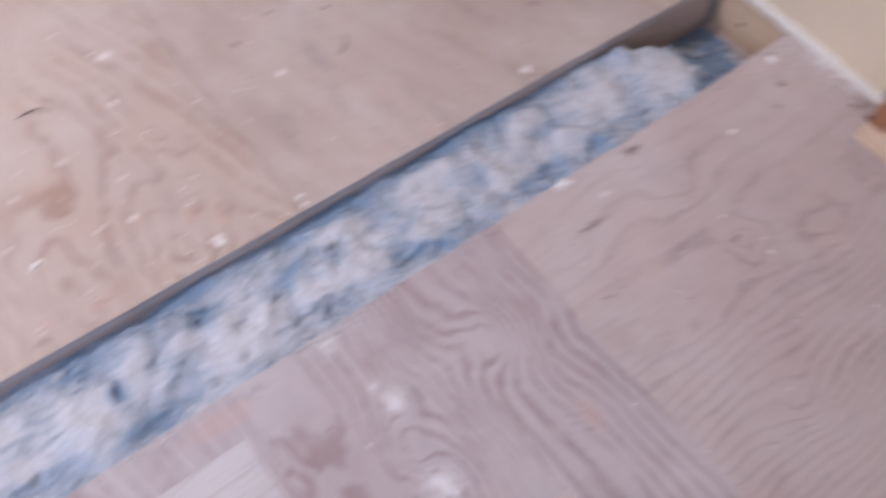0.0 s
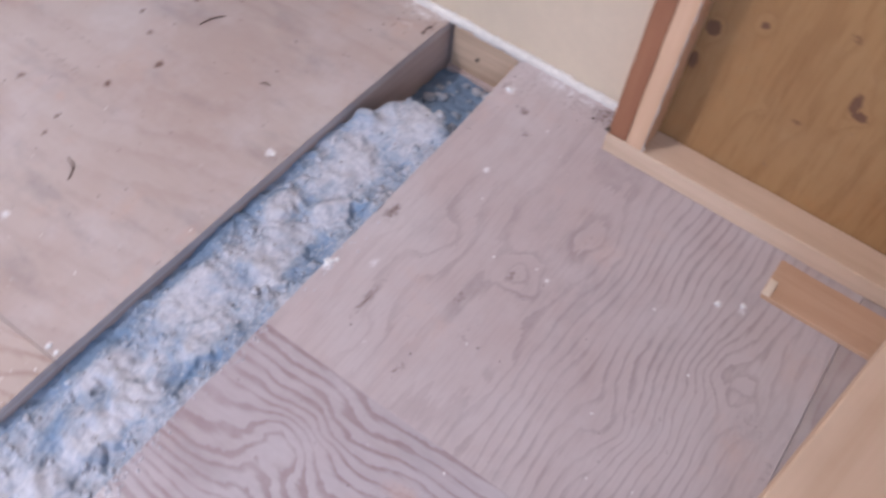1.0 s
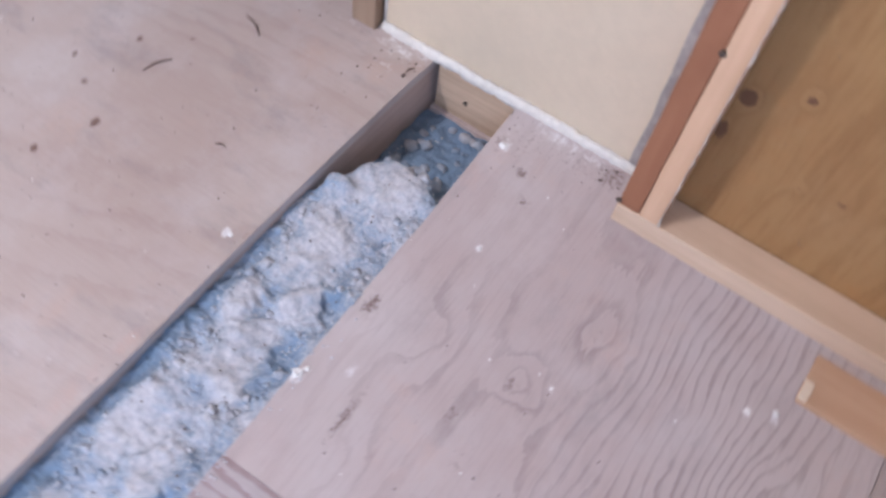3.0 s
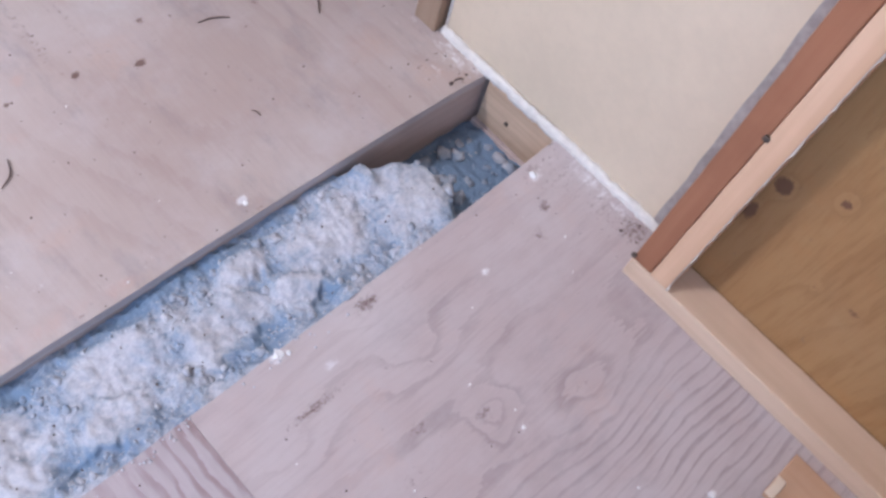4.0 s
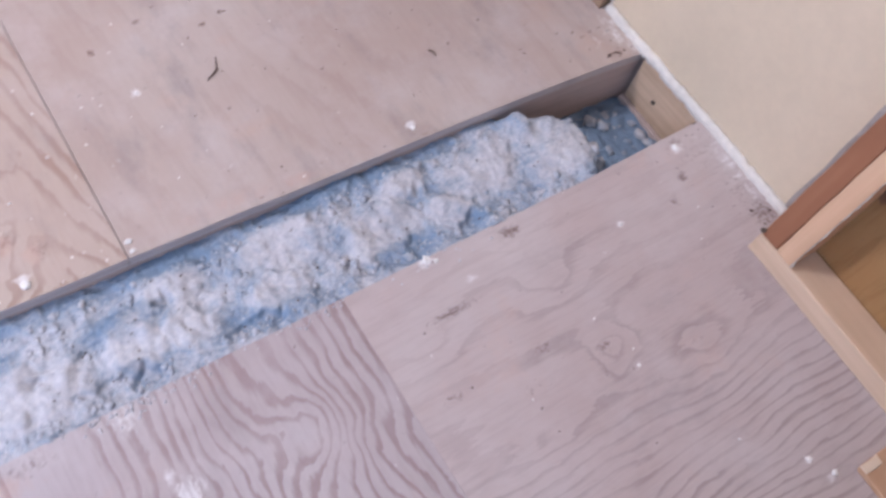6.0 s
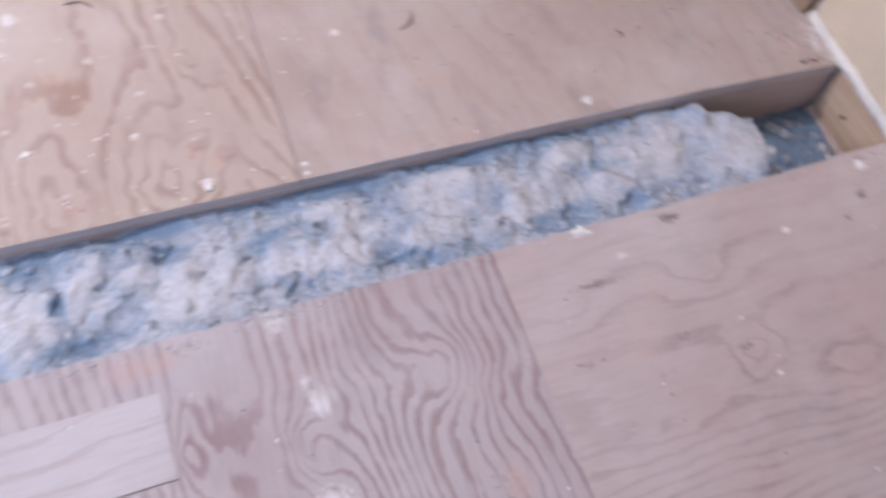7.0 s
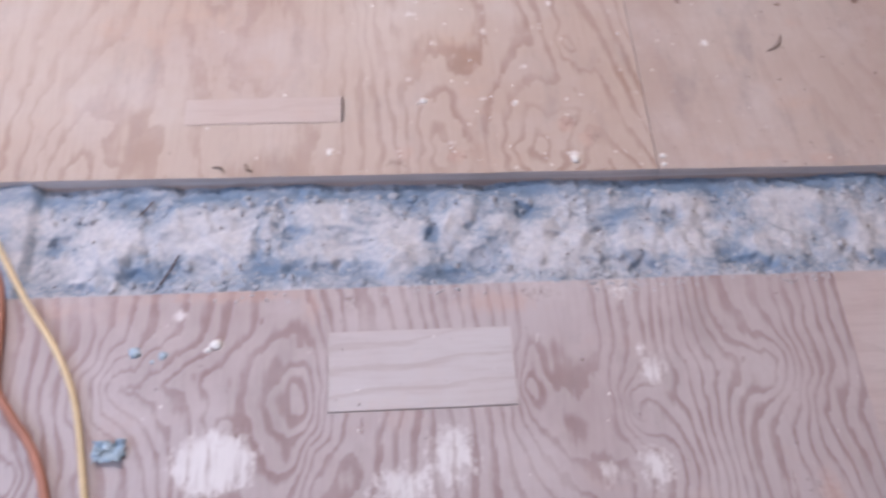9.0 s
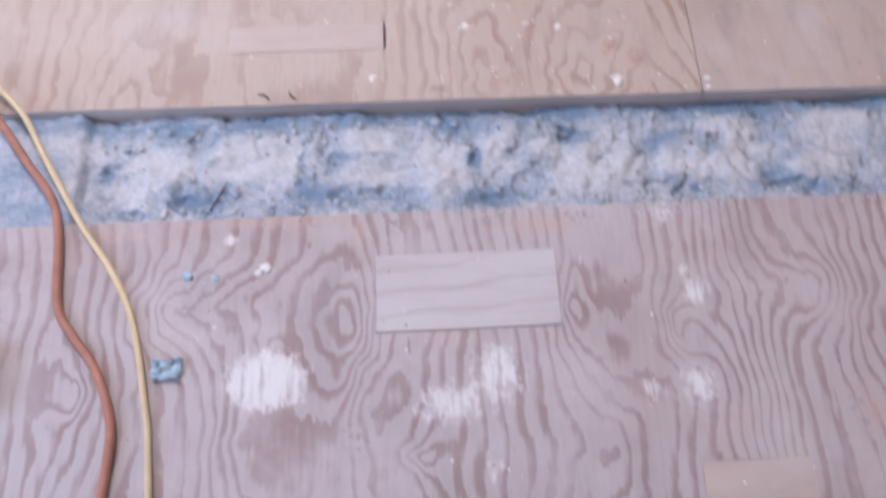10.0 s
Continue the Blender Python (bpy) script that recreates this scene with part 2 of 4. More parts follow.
def box_bm(x0, x1, y0, y1, z0, z1, bevel=0.0015, cuts=0, rough=0.0, seed=0):
    """A timber with eased, slightly uneven edges."""
    bm = bmesh.new()
    bmesh.ops.create_cube(bm, size=1)
    for v in bm.verts:
        v.co = Vector(((x0 + x1) / 2 + v.co.x * (x1 - x0), (y0 + y1) / 2 + v.co.y * (y1 - y0), (z0 + z1) / 2 + v.co.z * (z1 - z0)))
    if cuts:
        size = (x1 - x0, y1 - y0, z1 - z0)
        ax = size.index(max(size))
        longest = [e for e in bm.edges if abs((e.verts[0].co - e.verts[1].co)[ax]) > 0.5 * size[ax]]
        bmesh.ops.subdivide_edges(bm, edges=longest, cuts=cuts)
    if bevel:
        sharp = [e for e in bm.edges if len(e.link_faces) == 2 and e.calc_face_angle() > 0.5]
        bmesh.ops.bevel(bm, geom=sharp, offset=bevel, segments=2, profile=0.5, affect="EDGES")
    if rough:
        for v in bm.verts:
            n = noise.noise_vector(v.co * 23 + Vector((seed * 3.1, 0, 0)))
            v.co += n * rough
    bmesh.ops.recalc_face_normals(bm, faces=bm.faces)
    return bm


def empty(name, at=(0, 0, 0)):
    e = new(name)
    e.location = at
    return e


def spline(points, per=8):
    """Points along a smooth curve through the given ones."""
    p = [Vector(q) for q in points]
    p = [p[0] * 2 - p[1]] + p + [p[-1] * 2 - p[-2]]
    out = []
    for i in range(1, len(p) - 2):
        a, b, c, d = p[i - 1:i + 3]
        for k in range(per):
            t = k / per
            out.append(0.5 * ((2 * b) + (c - a) * t + (2 * a - 5 * b + 4 * c - d) * t * t + (3 * b - a - 3 * c + d) * t ** 3))
    out.append(p[-2])
    return out


def tube(points, radius, sides=8, taper=False, flat=1.0):
    verts, faces, n = [], [], len(points)
    for i, p in enumerate(points):
        d = (points[min(i + 1, n - 1)] - points[max(i - 1, 0)]).normalized()
        s = d.cross(Vector((0, 0, 1)))
        s = s.normalized() if s.length > 1e-4 else Vector((1, 0, 0))
        u = s.cross(d)
        r = radius * (0.35 + 0.65 * math.sin(math.pi * (0.12 + 0.76 * i / (n - 1)))) if taper else radius
        for k in range(sides):
            a = 2 * math.pi * k / sides
            verts.append(p + s * (r * math.cos(a)) + u * (r * flat * math.sin(a)))
    for i in range(n - 1):
        for k in range(sides):
            j = (k + 1) % sides
            faces.append((i * sides + k, i * sides + j, (i + 1) * sides + j, (i + 1) * sides + k))
    faces.append(tuple(range(sides))[::-1])
    faces.append(tuple((n - 1) * sides + k for k in range(sides)))
    return verts, faces


def lines(lo, hi, fine_lo, fine_hi, step, coarse, extra=()):
    out = [lo, hi, *extra]
    v = lo
    while v < hi:
        out.append(v)
        v += step if fine_lo <= v <= fine_hi else coarse
    out = sorted(set(round(v, 5) for v in out))
    keep = [out[0]]
    for v in out[1:]:
        if v - keep[-1] < step * 0.3 and v not in extra and v != hi:
            continue
        keep.append(v)
    return keep


def blob(spots, x, y):
    """The largest of the soft spots (x, y, rx, ry, height) at a place."""
    best = 0.0
    for sx, sy, rx, ry, a in spots:
        d = ((x - sx) / rx) ** 2 + ((y - sy) / ry) ** 2
        if d < 6:
            best = max(best, a * math.exp(-d * 0.7))
    return best


def sheet(name, xs, ys, z, thick, field, material, parent, smears=(), dirt=(), holes=(), place=None, edge=None, label="", bold=None, worn=()):
    """A sheet of plywood: its face is a grid that carries the veneer's ring field, with sides and an underside. holes: plug openings."""
    place = place or (lambda u, v, w: (u, v, w))
    verts, faces, grain, sm, di, bo, wo = [], [], [], [], [], [], []
    nx, ny = len(xs), len(ys)
    for yv in ys:
        for xv in xs:
            w = z + 0.0009 * noise.noise(Vector((xv * 5, yv * 5, 2)))
            verts.append(place(xv, yv, w))
            grain.append(field(xv, yv))
            sm.append(blob(smears, xv, yv))
            di.append(blob(dirt, xv, yv))
            bo.append(bold(xv, yv) if bold else 1.0)
            wo.append(blob(worn, xv, yv))

    def inside(i, j):
        cx, cy = (xs[i] + xs[i + 1]) / 2, (ys[j] + ys[j + 1]) / 2
        return any(a < cx < b and c < cy < d for a, b, c, d in holes)

    for j in range(ny - 1):
        for i in range(nx - 1):
            if not inside(i, j):
                faces.append((j * nx + i, j * nx + i + 1, (j + 1) * nx + i + 1, (j + 1) * nx + i))
    ob = link_mesh(name, verts, faces, material, parent, label=label)
    me = ob.data
    for key, vals in (("grain", grain), ("smear", sm), ("dirt", di), ("bold", bo), ("worn", wo)):
        me.attributes.new(key, "FLOAT", "POINT").data.foreach_set("value", vals)
    # sides and underside
    sv, sf = [], []
    border = [(x, ys[0]) for x in xs] + [(xs[-1], y) for y in ys[1:]] + [(x, ys[-1]) for x in xs[::-1][1:]] + [(xs[0], y) for y in ys[::-1][1:-1]]
    n = len(border)
    for x, y in border:
        w = z + 0.0009 * noise.noise(Vector((x * 5, y * 5, 2)))
        sv.append(place(x, y, w - 0.0002))
        sv.append(place(x, y, z - thick))
    for i in range(n):
        j = (i + 1) % n
        sf.append((2 * i, 2 * i + 1, 2 * j + 1, 2 * j))
    sf.append(tuple(2 * i + 1 for i in range(n))[::-1])
    link_mesh("sheet_edge", sv, sf, edge or M_EDGE, ob)
    return ob


# ---- floor: sheets of plywood with one strip taken up ----
SLOT = 0.15       # width of the opening
FALL = 0.018      # thickness of the plywood


def far_edge(x):
    x2 = min(0.0, max(x, -1.8))
    return SLOT + 0.0105 * (1 - math.exp(x2 / 0.15)) - 0.0075 * x2 + 0.0012 * noise.noise(Vector((x * 9, 4, 1)))


def near_edge(x):
    return -0.006 * min(1.0, max(0.0, -x / 0.25)) + 0.0010 * noise.noise(Vector((x * 14, 8, 1)))


def far_place(u, v, w):
    return (u, v + (far_edge(u) - SLOT) * max(0.0, 1 - (v - SLOT) / 0.08), w)


def near_place(u, v, w):
    return (u, v + near_edge(u) * max(0.0, 1 + v / 0.06), w)



def drift(stops):
    """Rings counted across the sheet: straight runs between (place, rings) stops, eased at the turns."""
    def run(u):
        if u <= stops[0][0]:
            return stops[0][1]
        for (a, ra), (b, rb) in zip(stops, stops[1:]):
            if u <= b:
                return ra + (rb - ra) * (u - a) / (b - a)
        return stops[-1][1] + 30 * (u - stops[-1][0])
    return lambda u: (run(u - 0.008) + run(u) + run(u + 0.008)) / 3


def ring_field(along, rings, wild, seed, eyes, skew=None, fx=7.0, fy=1.6):
    """Growth-ring height over a sheet: runs of rings with knots and arches (x, y, rx, ry, rings) pushed into them."""
    def field(x, y):
        u, v = (x, y) if along == "y" else (y, x)
        # slow sideways sway of the fibres, with a small jagged one on top
        u += 0.016 * noise.noise(Vector((u * 4, v * 6, seed + 20))) + 0.005 * noise.noise(Vector((u * 15, v * 17, seed + 23)))
        h = rings(u + (skew(u) * (v - 0.2) if skew else 0.0))
        h += wild * noise.noise(Vector((u * fx, v * fy, seed)))
        h += 0.35 * wild * noise.noise(Vector((u * fx * 2.3, v * fy * 2.3, seed + 7)))
        h += 0.12 * wild * noise.noise(Vector((u * fx * 7, v * fy * 5, seed + 3)))
        wx = x + 0.015 * noise.noise(Vector((x * 27, y * 27, seed + 11)))
        wy = y + 0.017 * noise.noise(Vector((x * 27, y * 27, seed + 15)))
        for ex, ey, rx, ry, a in eyes:
            d = ((wx - ex) / rx) ** 2 + ((wy - ey) / ry) ** 2
            if d < 12:
                h += a * math.exp(-d ** 0.7)
        return h
    return field


floor = tagged(empty("floor", (-0.9, 0, 0)), "dusty plywood subfloor with one narrow strip taken up", "floor", kind="structure")
floor.location = (0, 0, 0)

eyes_a = [(-1.597, -0.135, 0.050, 0.045, 3.4), (-1.52, -0.125, 0.07, 0.030, 1.6), (-1.371, -0.168, 0.050, 0.085, 4.6), (-0.778, -0.138, 0.060, 0.050, -3.2), (-0.957, -0.182, 0.030, 0.040, 3.4),
          (-1.708, -0.238, 0.028, 0.045, -3.0), (-1.467, -0.188, 0.012, 0.014, 2.2), (-1.29, -0.327, 0.024, 0.026, 2.8), (-1.085, -0.152, 0.020, 0.055, 2.6), (-1.04, -0.215, 0.03, 0.06, 1.8),
          (-1.50, -0.30, 0.028, 0.07, 1.8), (-1.355, -0.27, 0.035, 0.08, -2.2), (-0.72, -0.20, 0.05, 0.05, 1.4), (-1.86, -0.10, 0.03, 0.10, 1.6), (-1.06, -0.34, 0.04, 0.08, -2.2)]
rings_a = drift([(-2.6, -40), (-1.90, 0), (-1.72, 9), (-1.60, 13.5), (-1.47, 18), (-1.37, 19), (-1.30, 16), (-1.09, 26), (-0.99, 27), (-0.955, 29), (-0.93, 30), (-0.82, 38), (-0.76, 40), (-0.66, 45)])
smear_a = [(-1.472, -0.230, 0.046, 0.037, 1.35), (-1.19, -0.235, 0.035, 0.045, 0.9), (-1.25, -0.27, 0.05, 0.03, 0.85), (-0.93, -0.135, 0.020, 0.024, 0.9),
           (-0.945, -0.258, 0.03, 0.03, 0.85), (-1.0, -0.262, 0.022, 0.02, 0.75), (-1.525, -0.036, 0.012, 0.010, 0.9), (-1.478, -0.08, 0.010, 0.008, 1.0),
           (-1.07, -0.085, 0.012, 0.012, 0.65), (-0.955, -0.012, 0.018, 0.030, 0.80), (-0.938, -0.105, 0.012, 0.02, 0.6), (-1.20, -0.345, 0.02, 0.05, 0.55)]
dirt_a = [(-0.745, -0.30, 0.030, 0.035, 0.36), (-1.07, -0.018, 0.05, 0.014, 0.42), (-1.31, -0.02, 0.02, 0.02, 0.4), (-1.36, -0.30, 0.03, 0.04, 0.35)]
plug1 = (-1.337, -1.104, -0.1735, -0.0690)
hole1 = (-1.3376, -1.1036, -0.1749, -0.0686)
plug3 = (-0.957, -0.828, -0.440, -0.352)
hole3 = (-0.9576, -0.8274, -0.4406, -0.3514)
sheet_a = sheet("plywood_sheet", lines(-2.6, -0.6588, -1.95, -0.6, 0.006, 0.06, (*hole1[:2], *hole3[:2])), lines(-1.7, 0.0, -0.42, 0.1, 0.006, 0.05, (*hole1[2:], *hole3[2:])),
                0.0, FALL, ring_field("y", rings_a, 1.15, 1.0, eyes_a, fx=6.0, fy=3.0), M_A, floor, smear_a, dirt_a, [hole1, hole3], near_place, worn=[(-1.46, -0.008, 0.11, 0.012, 0.8), (-1.12, -0.03, 0.06, 0.022, 0.75), (-0.74, -0.30, 0.018, 0.03, 0.8), (-1.68, -0.02, 0.05, 0.02, 0.6), (-1.36, -0.03, 0.015, 0.03, 0.7)], label="dusty plywood with bold brown wavy grain and plaster smears")

eyes_b = [(-0.372, -0.238, 0.034, 0.030, 2.6), (-0.250, -0.284, 0.088, 0.050, 1.7), (-0.408, -0.025, 0.02, 0.014, 1.5),
          (-0.395, -0.115, 0.045, 0.030, 1.3), (-0.53, -0.30, 0.05, 0.035, 1.4), (-0.33, -0.545, 0.06, 0.04, -2.4), (-0.50, -0.46, 0.07, 0.04, 2.0), (-0.36, -0.60, 0.05, 0.025, 2.0), (-0.60, -0.12, 0.05, 0.03, 1.2)]
rings_b = drift([(-0.70, -21), (-0.60, -17.5), (-0.50, -11.5), (-0.34, -1.6), (-0.30, 0.08), (-0.22, 0.35), (-0.14, 2.0), (-0.06, 3.9), (0.0, 5.4)])
dirt_b = [(-0.386, -0.232, 0.015, 0.009, 0.52), (-0.258, -0.285, 0.014, 0.009, 0.38), (-0.60, -0.19, 0.022, 0.008, 0.48), (-0.51, -0.23, 0.020, 0.010, 0.36), (-0.05, -0.05, 0.05, 0.05, 0.30), (-0.03, -0.13, 0.03, 0.05, 0.34), (-0.10, -0.07, 0.012, 0.012, 0.6), (-0.14, -0.10, 0.012, 0.012, 0.5),
          (-0.40, -0.022, 0.02, 0.012, 0.65), (-0.54, -0.09, 0.045, 0.006, 0.6), (-0.02, -0.18, 0.03, 0.03, 0.5), (-0.38, -0.61, 0.03, 0.03, 0.32),
          (-0.07, -0.015, 0.02, 0.01, 0.45), (-0.46, -0.19, 0.02, 0.012, 0.4), (-0.43, -0.655, 0.03, 0.012, 0.4)]
smear_b = [(-0.012, -0.10, 0.022, 0.11, 0.62), (-0.05, -0.02, 0.05, 0.02, 0.5), (-0.075, -0.024, 0.010, 0.009, 1.1), (-0.244, -0.091, 0.007, 0.006, 1.1), (-0.531, -0.006, 0.014, 0.009, 1.1), (-0.237, -0.492, 0.009, 0.008, 0.9),
           (-0.225, -0.525, 0.010, 0.008, 0.8), (-0.36, -0.275, 0.008, 0.007, 0.9), (-0.49, -0.06, 0.012, 0.010, 0.6), (-0.02, -0.02, 0.04, 0.03, 0.42)]
bold_b = [(-0.24, -0.46, 0.40, 0.15, 1.0), (-0.36, -0.25, 0.12, 0.09, 1.0), (-0.24, -0.28, 0.14, 0.09, 0.9), (-0.46, -0.13, 0.12, 0.05, 0.7), (-0.55, -0.36, 0.12, 0.12, 0.7), (-0.33, -0.10, 0.05, 0.05, 0.6)]
sheet_b = sheet("plywood_sheet", lines(-0.6585, 0.06, -0.7, 0.1, 0.006, 0.05), lines(-0.662, 0.0, -0.7, 0.1, 0.006, 0.05),
                0.0, FALL, ring_field("x", rings_b, 0.6, 4.0, eyes_b, fx=7, fy=4.0), M_B, floor, smear_b, dirt_b, (), near_place, label="grey dusty plywood with fine wavy grain", bold=lambda x, y: min(1.0, 0.22 + blob(bold_b, x, y)))

sheet_e = sheet("plywood_sheet", lines(-0.6585, 0.06, -0.7, 0.1, 0.012, 0.05), lines(-1.7, -0.6634, -0.8, -0.6, 0.012, 0.08),
                -0.001, FALL, ring_field("x", lambda u: 38 * u, 1.6, 9.0, [(-0.40, -0.72, 0.05, 0.03, 2.5)], fx=6, fy=2), M_E, floor, label="plain dusty plywood offcut beside the stud wall")

eyes_c = [(-1.70, 0.17, 0.085, 0.27, 4.6), (-1.182, 0.20, 0.050, 0.16, 3.6), (-1.030, 0.205, 0.072, 0.16, 5.2), (-0.992, 0.250, 0.016, 0.020, 1.6), (-0.972, 0.40, 0.020, 0.045, 2.0),
          (-1.43, 0.42, 0.07, 0.14, -1.4), (-1.26, 0.47, 0.03, 0.10, 1.8), (-1.06, 0.62, 0.05, 0.12, 2.2), (-1.52, 0.60, 0.05, 0.14, 2.2)]
rings_c = drift([(-2.6, -14), (-1.80, -1), (-1.62, 1.5), (-1.50, 4.5), (-1.36, 5.2), (-1.22, 9), (-1.10, 9.2), (-0.97, 9.9), (-0.74, 20), (-0.6, 26)])


def lean_c(u):
    f = min(1.0, max(0.0, (u + 1.2) / 0.22))
    return 0.26 * f * f * (3 - 2 * f)


smear_c = [(-1.063, 0.292, 0.0076, 0.0068, 0.94), (-1.199, 0.298, 0.0102, 0.0085, 0.94), (-1.338, 0.208, 0.0076, 0.0068, 0.94), (-1.225, 0.571, 0.0187, 0.0153, 1.02),
           (-1.043, 0.361, 0.0076, 0.0068, 0.94), (-1.164, 0.219, 0.0068, 0.0085, 0.94), (-0.987, 0.189, 0.0136, 0.0076, 1.02), (-1.19, 0.53, 0.0136, 0.0136, 0.94),
           (-1.17, 0.6, 0.0170, 0.0119, 0.94), (-1.21, 0.47, 0.0102, 0.0085, 0.85), (-0.96, 0.58, 0.0170, 0.0136, 0.94), (-1.1, 0.43, 0.0085, 0.0102, 0.85),
           (-1.18, 0.41, 0.0068, 0.0068, 0.85), (-0.99, 0.49, 0.0102, 0.0085, 0.77), (-1.36, 0.37, 0.0068, 0.0068, 0.85), (-0.87, 0.4, 0.0051, 0.0051, 0.77),
           (-0.859, 0.189, 0.0051, 0.0085, 0.94), (-1.22, 0.34, 0.0068, 0.0059, 0.85), (-1.11, 0.3, 0.0059, 0.0051, 0.85), (-1.02, 0.44, 0.0068, 0.0059, 0.77)]
dirt_c = [(-0.985, 0.255, 0.016, 0.014, 0.55), (-0.955, 0.225, 0.018, 0.02, 0.42), (-1.245, 0.175, 0.03, 0.014, 0.45), (-1.15, 0.19, 0.02, 0.014, 0.42), (-1.45, 0.66, 0.10, 0.08, 0.4), (-1.28, 0.62, 0.03, 0.08, 0.4)]
plug2 = (-1.546, -1.3205, 0.2635, 0.3085)
hole2 = (-1.5462, -1.3168, 0.2628, 0.3088)
sheet_c = sheet("plywood_sheet", lines(-2.6, -0.8680, -1.95, -0.8, 0.006, 0.06, hole2[:2]), lines(SLOT, 2.6, 0.1, 0.8, 0.006, 0.08, hole2[2:]),
                0.0, FALL, ring_field("y", rings_c, 0.85, 14.0, eyes_c, lean_c, fx=6, fy=1.6), M_C, floor, smear_c, dirt_c, [hole2], far_place, worn=[(-0.992, 0.250, 0.014, 0.014, 1.0), (-0.965, 0.222, 0.013, 0.02, 0.9), (-1.155, 0.19, 0.02, 0.02, 0.8), (-1.23, 0.20, 0.02, 0.03, 0.6), (-1.41, 0.24, 0.012, 0.03, 0.5)], label="pinkish plywood with wavy grain and white plaster spots", bold=lambda x, y: min(1.0, 0.6 + blob([(-1.03, 0.32, 0.16, 0.25, 0.6)], x, y)))

dirt_d = [(-0.404, 0.455, 0.0067, 0.0050, 1.31), (-0.486, 0.485, 0.0056, 0.0050, 1.20), (-0.583, 0.491, 0.0050, 0.0045, 0.98), (-0.617, 0.479, 0.0056, 0.0040, 0.87),
          (-0.503, 0.392, 0.0033, 0.0030, 0.76), (-0.576, 0.181, 0.0033, 0.0025, 0.87), (-0.36, 0.52, 0.0067, 0.0040, 0.98), (-0.33, 0.57, 0.0056, 0.0045, 0.87),
          (-0.25, 0.52, 0.0056, 0.0050, 0.87), (-0.2, 0.46, 0.0067, 0.0040, 0.66), (-0.15, 0.28, 0.0045, 0.0030, 0.76), (-0.21, 0.22, 0.0033, 0.0030, 0.76),
          (-0.56, 0.6, 0.0112, 0.0070, 0.66), (-0.7, 0.52, 0.0067, 0.0059, 0.66), (-0.78, 0.49, 0.0056, 0.0059, 0.76), (-0.1, 0.6, 0.0112, 0.0059, 0.66),
          (-0.28, 0.8, 0.0078, 0.0099, 0.87), (-0.46, 0.33, 0.0039, 0.0030, 0.54), (-0.68, 0.16, 0.0089, 0.0030, 0.66), (-0.42, 0.157, 0.0112, 0.0030, 0.54),
          (-0.50, 0.60, 0.010, 0.16, 0.36), (-0.44, 0.58, 0.008, 0.13, 0.34), (-0.30, 0.36, 0.006, 0.08, 0.30), (-0.66, 0.30, 0.007, 0.07, 0.28)]
smear_d = [(-0.012, 0.20, 0.03, 0.06, 0.66), (-0.754, 0.401, 0.009, 0.009, 1.0), (-0.43, 0.184, 0.009, 0.008, 1.2), (-0.70, 0.24, 0.03, 0.02, 0.42), (-0.60, 0.18, 0.06, 0.015, 0.5),
           (-0.06, 0.20, 0.05, 0.03, 0.42), (-0.03, 0.30, 0.03, 0.03, 0.45), (-0.20, 0.66, 0.012, 0.01, 0.7), (-0.82, 0.30, 0.012, 0.03, 0.45), (-0.35, 0.70, 0.015, 0.01, 0.7)]
sheet_d = sheet("plywood_sheet", lines(-0.8665, 1.6, -0.9, 0.12, 0.006, 0.08), lines(SLOT, 2.6, 0.1, 0.95, 0.006, 0.08),
                0.0, FALL, ring_field("y", lambda u: 16 * u, 1.4, 21.0, [(-0.55, 0.45, 0.12, 0.3, 1.2), (-0.25, 0.6, 0.1, 0.3, -1.4)], lambda u: 0.25, fx=5, fy=1.0), M_D, floor, smear_d, dirt_d, (), far_place, worn=[(-0.72, 0.175, 0.10, 0.02, 0.55), (-0.62, 0.168, 0.03, 0.014, 0.75), (-0.80, 0.22, 0.05, 0.06, 0.4), (-0.55, 0.52, 0.012, 0.010, 0.8), (-0.60, 0.44, 0.02, 0.012, 0.55)], label="smooth pinkish plywood with brown specks")


def plug(bounds, parent, seed, label, material):
    x0, x1, y0, y1 = bounds
    xs = [x0 + (x1 - x0) * i / 40 for i in range(41)]
    ys = [y0 + (y1 - y0) * i / 20 for i in range(21)]

    def field(x, y):
        return 30 * (y - y0) + 0.35 * noise.noise(Vector((x * 12, y * 8, seed))) - 2.5 * (x - x0)
    return sheet("wood_plug", xs, ys, 0.0004, 0.012, field, material, parent, label=label)


p1 = plug(plug1, sheet_a, 3.0, "pale rectangular wood plug with wavy lines", M_PLUG)
p3 = plug(plug3, sheet_a, 5.0, "pinkish rectangular wood plug", M_PLUG2)
p2 = plug(plug2, sheet_c, 8.0, "narrow pale wood plug let into the plywood", M_PLUG2)
for ob in (p1, p2, p3):
    for kid in list(ob.children):
        bpy.data.objects.remove(kid)

# dark sheets added below, so the plug's gaps and the opening's end read dark
deck = tagged(part("dark_under_board", box_bm(-2.6, 0.3, -0.35, 0.5, -0.215, -0.20, 0.002), M_DARK_BACKING), "dark boards added under the floor joists", "board", kind="structure")
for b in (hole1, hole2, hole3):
    part("plug_backing", box_bm(b[0] - 0.01, b[1] + 0.01, b[2] - 0.01, b[3] + 0.01, -FALL - 0.006, -FALL - 0.001, 0.001), M_DARK_BACKING, floor)

